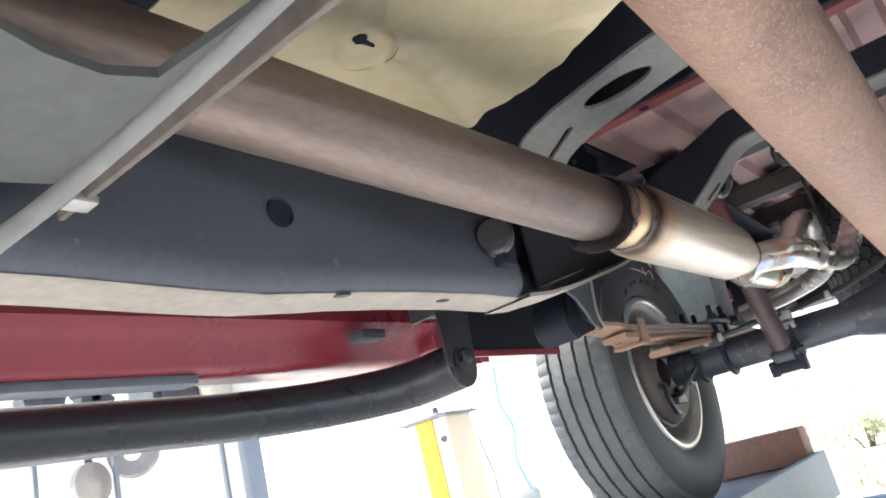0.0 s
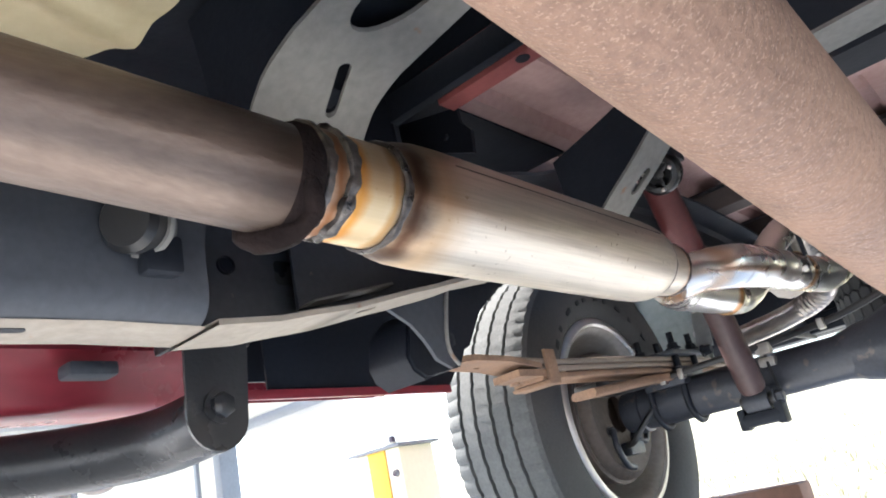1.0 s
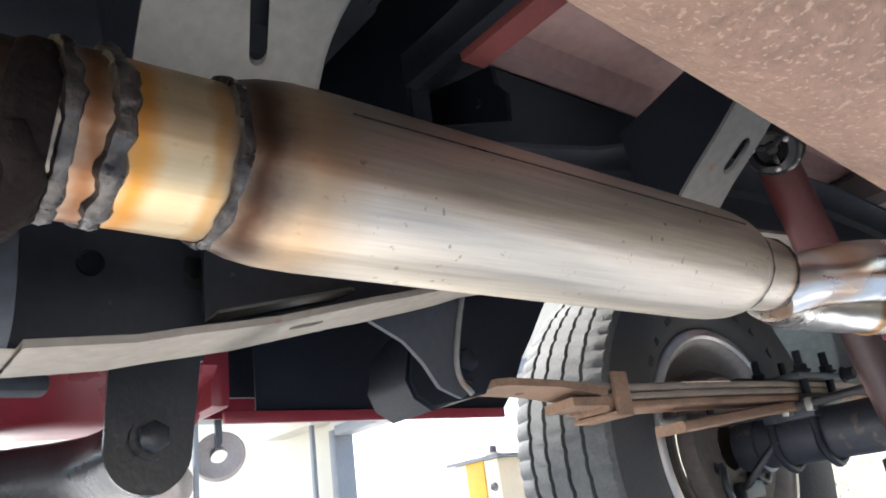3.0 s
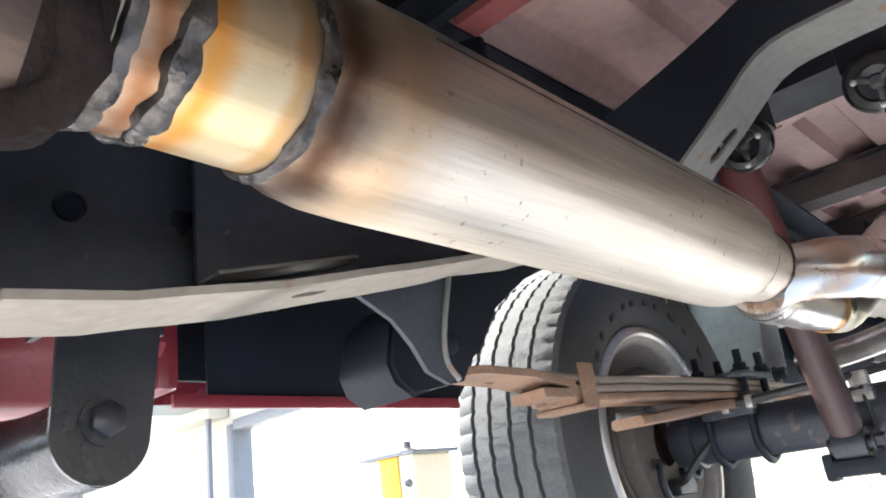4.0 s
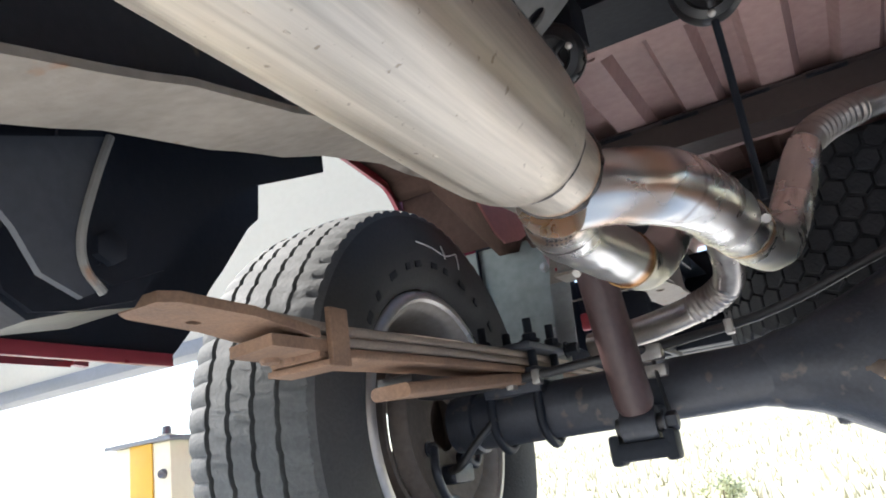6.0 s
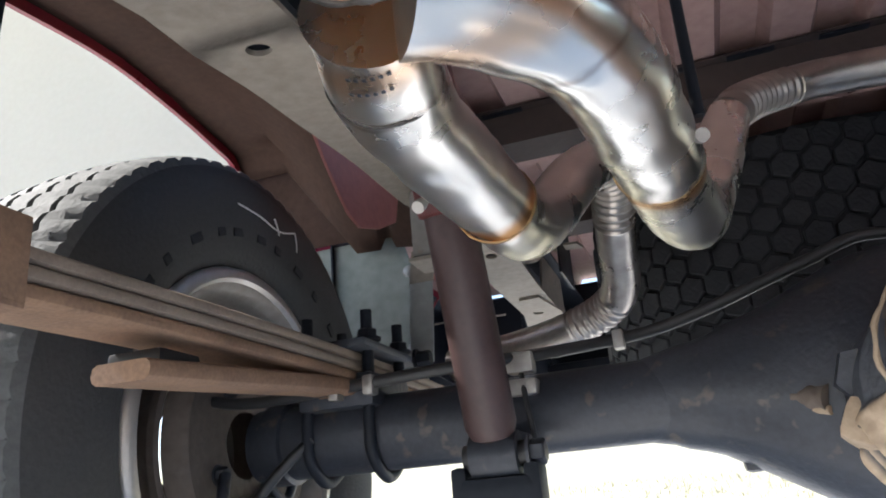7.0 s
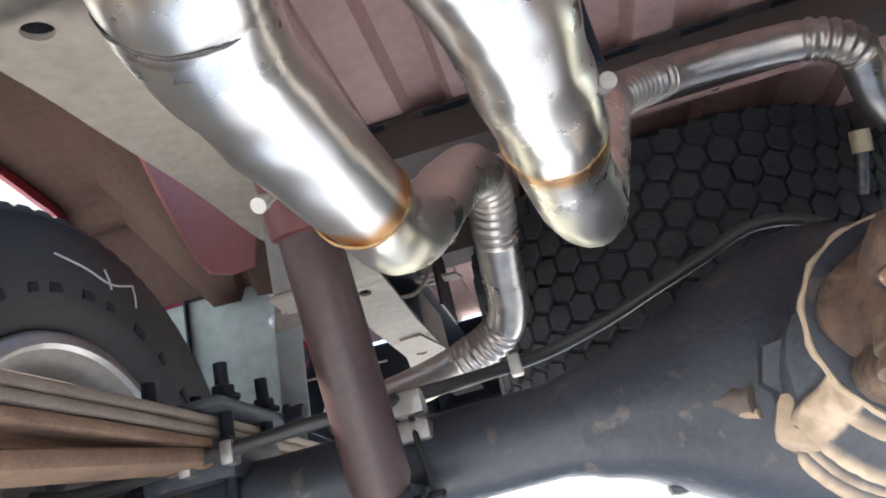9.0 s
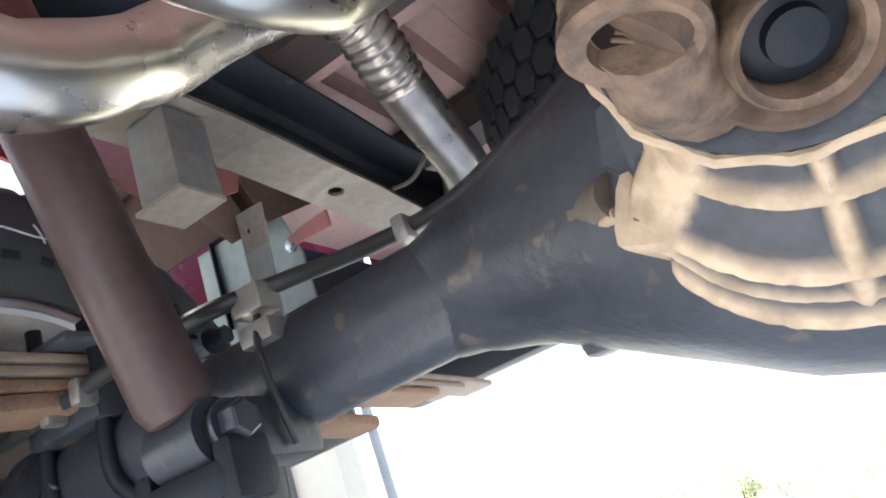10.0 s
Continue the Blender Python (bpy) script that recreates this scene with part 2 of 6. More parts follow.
M_STEP = material("black_powder_coat", (0.030, 0.031, 0.034), (0.020, 0.021, 0.023), 0.3, 0.0, 160, 6, 0.7, 0.12)


# ---- building helpers ----
def link_mesh(name, bm, mat, smooth=40):
    bmesh.ops.recalc_face_normals(bm, faces=bm.faces)
    me = bpy.data.meshes.new(name)
    bm.to_mesh(me)
    bm.free()
    me.materials.append(mat)
    if smooth:
        me.shade_smooth()
        me.set_sharp_from_angle(angle=radians(smooth))
    return new(name, me)


def part(name, bm, mat, parent, label="", smooth=40):
    ob = link_mesh(name, bm, mat, smooth)
    ob.parent = parent
    ob.matrix_parent_inverse = parent.matrix_basis.inverted()
    if label:
        ob["label"] = label
    return ob


def sub(name, bm, mat, parent, label="", smooth=40):
    """A piece of a part; the part itself lies at the world's origin, so no shift is needed."""
    ob = link_mesh(name, bm, mat, smooth)
    ob.parent = parent
    if label:
        ob["label"] = label
    return ob


def thing(name, at, label, category, group="", kind=""):
    ob = new(name)
    ob.matrix_basis = Matrix.Translation(at)
    return tagged(ob, label, category, group, kind)


def solid(name, bm, mat, label, category="", group="", kind="", smooth=40):
    return tagged(link_mesh(name, bm, mat, smooth), label, category, group, kind)


def curve_through(pts, n=6):
    """Catmull-Rom points through pts."""
    p = [Vector(q) for q in pts]
    p = [p[0] * 2 - p[1]] + p + [p[-1] * 2 - p[-2]]
    out = []
    for i in range(1, len(p) - 2):
        for k in range(n):
            t = k / n
            a, b, c, d = p[i - 1], p[i], p[i + 1], p[i + 2]
            out.append(0.5 * ((2 * b) + (c - a) * t + (2 * a - 5 * b + 4 * c - d) * t * t + (3 * b - a - 3 * c + d) * t ** 3))
    out.append(p[-2])
    return out


def sweep(bm, pts, radius, seg=20, caps=True, shape=None, up=None):
    """A tube along pts. radius: a number or one for each point. shape: a 2D outline swept in place of the circle."""
    pts = [Vector(p) for p in pts]
    n = len(pts)
    rad = [radius] * n if not hasattr(radius, "__len__") else radius
    tang = [(pts[min(i + 1, n - 1)] - pts[max(i - 1, 0)]).normalized() for i in range(n)]
    ref = Vector(up) if up else (Vector((0, 0, 1)) if abs(tang[0].z) < 0.9 else Vector((1, 0, 0)))
    u = (ref - tang[0] * ref.dot(tang[0])).normalized()
    rings = []
    for i in range(n):
        if up:
            u = (Vector(up) - tang[i] * Vector(up).dot(tang[i])).normalized()
        else:
            u = (u - tang[i] * u.dot(tang[i])).normalized()
        v = tang[i].cross(u)
        prof = shape or [(math.cos(2 * math.pi * k / seg), math.sin(2 * math.pi * k / seg)) for k in range(seg)]
        s = rad[i]
        rings.append([bm.verts.new(pts[i] + u * (a * s) + v * (b * s)) for a, b in prof])
    m = len(rings[0])
    for a, b in zip(rings, rings[1:]):
        for k in range(m):
            bm.faces.new((a[k], a[(k + 1) % m], b[(k + 1) % m], b[k]))
    if caps:
        bm.faces.new(rings[0])
        bm.faces.new(rings[-1])
    return rings


def rod(a, b, r, seg=14):
    bm = bmesh.new()
    sweep(bm, [a, b], r, seg)
    return bm


def tube(pts, r, seg=20, n=6):
    bm = bmesh.new()
    sweep(bm, curve_through(pts, n), r, seg)
    return bm


def lathe(bm, profile, origin, axis, seg=48, wave=None):
    """Turns (along, radius) round an axis. wave(k, i): a change of radius at step k of profile point i."""
    o, a = Vector(origin), Vector(axis).normalized()
    ref = Vector((0, 0, 1)) if abs(a.z) < 0.9 else Vector((0, 1, 0))
    u = (ref - a * ref.dot(a)).normalized()
    v = a.cross(u)
    rings = []
    for k in range(seg):
        c, s = math.cos(2 * math.pi * k / seg), math.sin(2 * math.pi * k / seg)
        rings.append([bm.verts.new(o + a * h + (u * c + v * s) * max(1e-4, r + (wave(k, i) if wave else 0)))
                      for i, (h, r) in enumerate(profile)])
    for k in range(seg):
        a1, b1 = rings[k], rings[(k + 1) % seg]
        for i in range(len(profile) - 1):
            bm.faces.new((a1[i], a1[i + 1], b1[i + 1], b1[i]))
    return rings


def turned(profile, origin, axis, seg=48, wave=None):
    bm = bmesh.new()
    lathe(bm, profile, origin, axis, seg, wave)
    return bm


def box(lo, hi, bevel=0.004, m=None, bm=None):
    bm = bm or bmesh.new()
    lo, hi = Vector(lo), Vector(hi)
    made = bmesh.ops.create_cube(bm, size=1.0)["verts"]
    for v in made:
        v.co = Vector([lo[i] + (v.co[i] + 0.5) * (hi[i] - lo[i]) for i in range(3)])
    if bevel:
        edges = list({e for v in made for e in v.link_edges})
        made = bmesh.ops.bevel(bm, geom=edges, offset=bevel, segments=2, affect="EDGES", profile=0.6)["verts"]
    if m is not None:
        bmesh.ops.transform(bm, matrix=m, verts=bm.verts)
    return bm


def ring2(cx, cy, rx, ry=None, n=20, turn=0.0):
    ry = ry or rx
    c, s = math.cos(turn), math.sin(turn)
    return [(cx + rx * math.cos(a) * c - ry * math.sin(a) * s, cy + rx * math.cos(a) * s + ry * math.sin(a) * c)
            for a in (2 * math.pi * k / n for k in range(n))]


def slot2(cx, cy, length, width, turn=0.0, n=8):
    out = []
    for side in (1, -1):
        for k in range(n + 1):
            a = -math.pi / 2 + math.pi * k / n if side > 0 else math.pi / 2 + math.pi * k / n
            out.append((side * (length - width) / 2 + width / 2 * math.cos(a), width / 2 * math.sin(a)))
    c, s = math.cos(turn), math.sin(turn)
    return [(cx + x * c - y * s, cy + x * s + y * c) for x, y in out]


def plate(outline, holes, thick, place, bm=None):
    """A sheet cut from a 2D outline with holes through it; place(u, v, w) gives the point in the world, w from 0 to thick."""
    bm = bm or bmesh.new()
    flat = bmesh.new()
    loops = []
    for loop in [outline, *holes]:
        vs = [flat.verts.new((a, b, 0)) for a, b in loop]
        for k in range(len(vs)):
            flat.edges.new((vs[k], vs[(k + 1) % len(vs)]))
        loops.append(vs)
    bmesh.ops.triangle_fill(flat, use_beauty=True, use_dissolve=False, edges=flat.edges[:])
    flat.verts.index_update()
    low = [bm.verts.new(place(v.co.x, v.co.y, 0)) for v in flat.verts]
    high = [bm.verts.new(place(v.co.x, v.co.y, thick)) for v in flat.verts]
    for f in flat.faces:
        bm.faces.new([low[v.index] for v in f.verts])
        bm.faces.new([high[v.index] for v in reversed(f.verts)])
    for vs in loops:
        for k in range(len(vs)):
            i, j = vs[k].index, vs[(k + 1) % len(vs)].index
            bm.faces.new((low[i], low[j], high[j], high[i]))
    flat.free()
    return bm


def hexbolt(at, axis, r, h, washer=True):
    bm = bmesh.new()
    a = Vector(axis).normalized()
    p = Vector(at)
    if washer:
        sweep(bm, [p, p + a * 0.003], r * 1.35, 20)
    sweep(bm, [p + a * 0.002, p + a * (h * 0.9), p + a * h], [r, r, r * 0.85], 6)
    return bm


def bead(centre, axis, radius, size, seed, seg=90):
    """A lumpy weld bead round a pipe."""
    rng = random.Random(seed)
    a = Vector(axis).normalized()
    raw = [(rng.uniform(0.4, 1.6), rng.uniform(-0.6, 0.6) * size) for _ in range(seg)]
    lumps = [(raw[k - 1][0] + 2 * raw[k][0] + raw[(k + 1) % seg][0]) / 4 for k in range(seg)]
    shift = [sum(raw[(k + j) % seg][1] for j in range(-3, 4)) / 5 for k in range(seg)]
    bm = bmesh.new()
    prof = [(size * math.cos(t), size * math.sin(t)) for t in (2 * math.pi * k / 8 for k in range(8))]
    ref = Vector((0, 0, 1))
    u = (ref - a * ref.dot(a)).normalized()
    v = a.cross(u)
    rings = []
    for k in range(seg):
        c, s = math.cos(2 * math.pi * k / seg), math.sin(2 * math.pi * k / seg)
        g = lumps[k]
        rings.append([bm.verts.new(Vector(centre) + a * (x * g + shift[k]) + (u * c + v * s) * (radius + y * g * 0.8)) for x, y in prof])
    for k in range(seg):
        p, q = rings[k], rings[(k + 1) % seg]
        for i in range(8):
            bm.faces.new((p[i], p[(i + 1) % 8], q[(i + 1) % 8], q[i]))
    return bm


def on_line(a, b, y):
    a, b = Vector(a), Vector(b)
    return a + (b - a) * ((y - a.y) / (b.y - a.y))


# ---- setting: ground, hill, workshop wall with its doorway ----
def ground():
    bm = bmesh.new()
    xs = [-400, -60, -20, -8, 0, 8, 20, 60, 400]
    ys = [-300, -60, -20, 0, 3.5, 7, 9, 12, 16, 22, 30, 40, 60, 120, 500]

    def height(x, y):
        return 0.0 if y < 8 else min(9.0, (y - 8) * 0.075) + 0.25 * noise.noise(Vector((x * 0.11, y * 0.11, 0)))

    fine = [(x0 + (x1 - x0) * k / 4) for x0, x1 in zip(xs, xs[1:]) for k in range(4)] + [xs[-1]]
    finey = [(y0 + (y1 - y0) * k / 3) for y0, y1 in zip(ys, ys[1:]) for k in range(3)] + [ys[-1]]
    grid = [[bm.verts.new((x, y, height(x, y))) for x in fine] for y in finey]
    for r0, r1 in zip(grid, grid[1:]):
        for k in range(len(fine) - 1):
            bm.faces.new((r0[k], r0[k + 1], r1[k + 1], r1[k]))
    ob = link_mesh("ground", bm, M_CONCRETE, 60)
    ob.data.materials.append(M_GRASS)
    for p in ob.data.polygons:
        if p.center.y > 8:
            p.material_index = 1
    return tagged(ob, "pale concrete yard that runs out into a dry grassy slope", "ground", kind="structure")


ground()
WALL_Y = 3.15
bm = bmesh.new()
for lo, hi in (((-14, WALL_Y, 0), (-3.98, WALL_Y + 0.09, 4.6)), ((-3.98, WALL_Y, 2.255), (-1.2, WALL_Y + 0.09, 4.6)),
               ((-1.36, WALL_Y, 0), (-1.2, WALL_Y + 0.09, 2.255))):
    box(lo, hi, 0.0, bm=bm)
tagged(link_mesh("wall_rear", bm, M_WALL, 0), "cream painted workshop wall with an open doorway", "wall", kind="structure")

# Eave out of view, added to shade the wall from the sun.
bm = box((-14, WALL_Y - 1.25, 4.6005), (-1.2, WALL_Y + 0.4, 4.70), 0.01)
tagged(link_mesh("unseen_overhang", bm, M_WALL, 0), "unseen cream eave added to keep the sun off the workshop wall", "eave", kind="structure")

frame_ob = thing("door_1", (-2.6, WALL_Y, 0), "grey metal frame of the open workshop doorway", "door frame", kind="structure")
for nm, lo, hi in (("jamb", (-3.99, WALL_Y - 0.02, 0), (-3.92, WALL_Y + 0.11, 2.255)), ("jamb", (-1.41, WALL_Y - 0.02, 0), (-1.355, WALL_Y + 0.11, 2.255)),
                   ("lintel", (-3.92, WALL_Y - 0.02, 2.215), (-1.41, WALL_Y + 0.11, 2.275)),
                   ("track_cover", (-4.6, WALL_Y - 0.14, 2.30), (-3.98, WALL_Y - 0.004, 2.52))):
    part(nm, box(lo, hi, 0.008), M_WALL if nm == "track_cover" else M_DOORFRAME, frame_ob)

# made-up rack and goods beside the doorway, standing in for vague vehicle parts on a far lift
rack = thing("far_lift_stand_in", (-4.0, 2.5, 0), "pale made-up rack standing in for a vague far lift beside the doorway", "rack")
part("shelf", box((-4.30, 1.2, 2.365), (-4.0, 3.12, 2.395), 0.004), M_GREY, rack)
for y in (1.26, 1.89, 2.33, 3.05):
    part("upright", box((-4.06, y - 0.012, 0.0), (-4.03, y + 0.012, 2.364), 0.003), M_DOORFRAME, rack, "thin steel upright")
part("lower_shelf", box((-4.30, 1.2, 0.9), (-4.062, 3.12, 0.93), 0.004), M_GREY, rack)
crate = solid("far_dark_block", box((-4.22, 2.66, 2.3955), (-4.02, 2.93, 2.55), 0.01), M_AXLE, "dark block standing in for a vague far vehicle part", "crate")
solid("far_cream_block", box((-4.20, 2.945, 2.3955), (-4.01, 3.11, 2.50), 0.008), M_CREAMPOST, "cream block standing in for a vague far vehicle part", "box")
can = thing("far_cylinder", (-4.1, 2.57, 2.3955), "pale cylinder standing in for a vague far vehicle part", "can")
part("shell", turned([(0.0, 1e-4), (0.0, 0.07), (0.155, 0.07), (0.16, 0.066), (0.16, 1e-4)], (-4.1, 2.57, 2.3955), (0, 0, 1), 28), M_GREY, can)
part("rim", turned([(0.150, 0.0702), (0.150, 0.0735), (0.160, 0.0735), (0.160, 0.0702)], (-4.1, 2.57, 2.3955), (0, 0, 1), 28), M_DOORFRAME, can)
gears = thing("far_toothed_block", (-4.12, 2.1, 2.3955), "dark toothed block standing in for vague far vehicle parts", "casting")
part("cog", turned([(-0.05, 0.03), (-0.05, 0.11), (0.05, 0.11), (0.05, 0.03)], (-4.12, 2.28, 2.505), (1, 0, 0.0), 48, lambda k, i: -0.022 if k % 6 < 3 and i in (1, 2) else 0.0), M_AXLE, gears)
part("cog", turned([(-0.06, 0.03), (-0.06, 0.13), (0.06, 0.13), (0.06, 0.03)], (-4.12, 2.00, 2.525), (1, 0, 0.0), 48, lambda k, i: -0.026 if k % 8 < 4 and i in (1, 2) else 0.0), M_AXLE, gears)
hub = thing("wheel_hub", (-4.05, 2.35, 1.95), "grey dusty wheel hub hung below the stand-in shelf", "wheel hub")
part("flange", turned([(-0.03, 0.05), (-0.03, 0.14), (0.0, 0.15), (0.02, 0.14), (0.02, 0.05)], (-4.14, 2.50, 2.16), (0.8, -0.5, 0.3), 36), M_RIM, hub)
part("carrier", turned([(-0.02, 1e-4), (-0.02, 0.12), (0.03, 0.12), (0.05, 0.06), (0.06, 1e-4)], (-4.12, 2.22, 2.02), (1, 0.2, 0), 30), M_RIM, hub)
part("strap", box((-4.13, 2.20, 2.05), (-4.11, 2.24, 2.3645), 0.002), M_AXLE, hub)
part("strap", box((-4.15, 2.48, 2.20), (-4.13, 2.52, 2.3645), 0.002), M_AXLE, hub)

# ---- the lift ----
def runway(x):
    r = thing("lift_runway", (x, 0, 1.217), "grey steel lift runway carrying the truck's tyres", "lift runway", "lift runways")
    part("deck", box((x - 0.24, -3.0, 1.282), (x + 0.24, 2.72, 1.332), 0.006), M_RUNWAY, r)
    for sx in (-0.25, 0.22):
        part("side_rail", box((x + sx, -3.0, 1.217), (x + sx + 0.03, 2.72, 1.359), 0.006), M_RUNWAY, r)
    part("wheel_stop", box((x - 0.2, 2.62, 1.335), (x + 0.22, 2.72, 1.447), 0.01), M_RUSTSTOP, r, "rusty angled wheel stop")


for x in (-0.78, 0.78):
    runway(x)


def lift_post(x, y):
    p = thing("lift_post", (x, y, 0), "yellow and cream lift post with a flat cap", "lift post", "lift posts")
    part("column", box((x - 0.112, y - 0.090, 0.0), (x + 0.112, y + 0.090, 1.808), 0.006), M_CREAMPOST, p)
    part("stripe", box((x - 0.045, y - 0.096, 0.0), (x + 0.045, y - 0.0902, 1.808), 0.002), M_YELLOW, p, "bright yellow stripe")
    part("cap", box((x - 0.135, y - 0.110, 1.808), (x + 0.135, y + 0.110, 1.820), 0.003), M_DOORFRAME, p)
    part("screw_end", box((x - 0.02, y - 0.02, 1.820), (x + 0.02, y + 0.02, 1.838), 0.004), M_CREAMPOST, p)
    part("screw_tip", turned([(0.0, 0.014), (0.022, 0.013), (0.026, 1e-4)], (x, y, 1.838), (0, 0, 1), 14), M_DOORFRAME, p)
    part("lock_bolt", turned([(0.0, 1e-4), (0.012, 0.011), (0.0, 0.014)], (x + 0.085, y - 0.0905, 1.72), (0, -1, 0), 12), M_DOORFRAME, p)


for x in (-1.912, 1.912):
    for y in (2.55, -2.6):
        lift_post(x, y)
for y in (2.55, -2.6):
    beam = bmesh.new()
    box((-1.798, y - 0.06, 1.077), (1.798, y + 0.06, 1.212), 0.008, bm=beam)
    solid("lift_cross_beam", beam, M_RUNWAY, "grey steel cross beam between two lift posts", "lift beam", "lift beams")

# ---- pale pillar behind the lift, with a hose and a drainpipe ----
pillar = thing("concrete_pillar", (-4.38, 7.0, 0), "pale cream pillar with hose and wires, far behind the lift", "pillar")
part("shaft", box((-4.65, 6.8, 0.0), (-4.1, 7.2, 3.4), 0.02), M_CREAMPOST, pillar)
part("hose", tube([(-4.30, 6.78, 2.60), (-4.33, 6.77, 2.2), (-4.24, 6.76, 1.95), (-4.30, 6.77, 1.6), (-4.18, 6.76, 1.2)], 0.011, 10), M_HOSE, pillar, "pale blue hose")
part("wire", tube([(-4.72, 6.79, 2.40), (-4.70, 6.78, 1.9), (-4.62, 6.77, 1.5), (-4.66, 6.78, 1.0)], 0.010, 8), M_DOORFRAME, pillar)
part("junction_box", box((-4.42, 6.72, 1.05), (-4.16, 6.80, 1.30), 0.01), M_GREY, pillar)
drain = thing("drainpipe", (-3.66, 7.0, 0), "grey upright drainpipe beside the pale pillar", "drainpipe")
part("pipe", rod((-3.66, 7.0, 0.0), (-3.66, 7.0, 3.4), 0.045), M_DOORFRAME, drain)

# ---- chassis: side rails and cross members ----
RAIL = [(-1.6, 1.730, 0.16), (0.0, 1.730, 0.16), (0.22, 1.729, 0.16), (0.33, 1.7255, 0.16), (0.39, 1.7245, 0.16), (0.46, 1.729, 0.158), (0.53, 1.734, 0.155), (0.62, 1.738, 0.152), (0.73, 1.741, 0.15),
        (0.80, 1.7395, 0.15), (0.86, 1.745, 0.148), (0.92, 1.7565, 0.145), (0.96, 1.7635, 0.143), (1.0, 1.774, 0.14), (1.06, 1.789, 0.14), (1.13, 1.806, 0.133), (1.19, 1.824, 0.13), (1.25, 1.837, 0.13),
        (1.34, 1.862, 0.125), (1.45, 1.899, 0.12), (1.55, 1.926, 0.115), (1.7, 1.946, 0.11), (1.9, 1.963, 0.11), (2.05, 1.966, 0.11), (2.27, 1.953, 0.11), (2.4, 1.941, 0.11), (2.8, 1.938, 0.11), (3.1, 1.938, 0.11)]


def rail_at(y):
    for (y0, z0, h0), (y1, z1, h1) in zip(RAIL, RAIL[1:]):
        if y <= y1:
            t = (y - y0) / (y1 - y0)
            t = t * t * (3 - 2 * t) * 0.35 + t * 0.65
            return z0 + (z1 - z0) * t, h0 + (h1 - h0) * t
    return RAIL[-1][1:]


def rail_x(y):
    """How far the rail's inner edge lies from the middle."""
    return 0.366 + 0.022 * min(1, max(0, (y - 1.2) / 0.4))


def rail_w(y):
    """The rail's width, wider over the axle."""
    return 0.07 + 0.015 * min(1, max(0, (y - 1.2) / 0.4)) - 0.017 * min(1, max(0, (y - 2.02) / 0.08))


def channel(side, y0, y1, steps, boxed):
    bm = bmesh.new()
    rings = []
    r = 0.014
    for k in range(steps + 1):
        y = y0 + (y1 - y0) * k / steps
        z, h = rail_at(y)
        i = rail_x(y)
        o = i + rail_w(y)
        t, q = 0.005, 0.024
        if boxed:
            sec = [(i + q - q * math.cos(radians(15 * n)), z + q - q * math.sin(radians(15 * n))) for n in range(7)] + [(o - r, z), (o, z + r), (o, z + h - r), (o - r, z + h), (i + r, z + h), (i, z + h - r)]
        else:
            sec = [(o, z + 0.002), (o, z + h - r), (o - r, z + h), (i, z + h), (i, z + h - t), (o - r, z + h - t), (o - t, z + h - r), (o - t, z + 0.002)]
        rings.append([bm.verts.new((side * a, y, b)) for a, b in sec])
    m = len(rings[0])
    for a, b in zip(rings, rings[1:]):
        for k in range(m):
            bm.faces.new((a[k], a[(k + 1) % m], b[(k + 1) % m], b[k]))
    bm.faces.new(rings[0])
    bm.faces.new(rings[-1])
    return bm


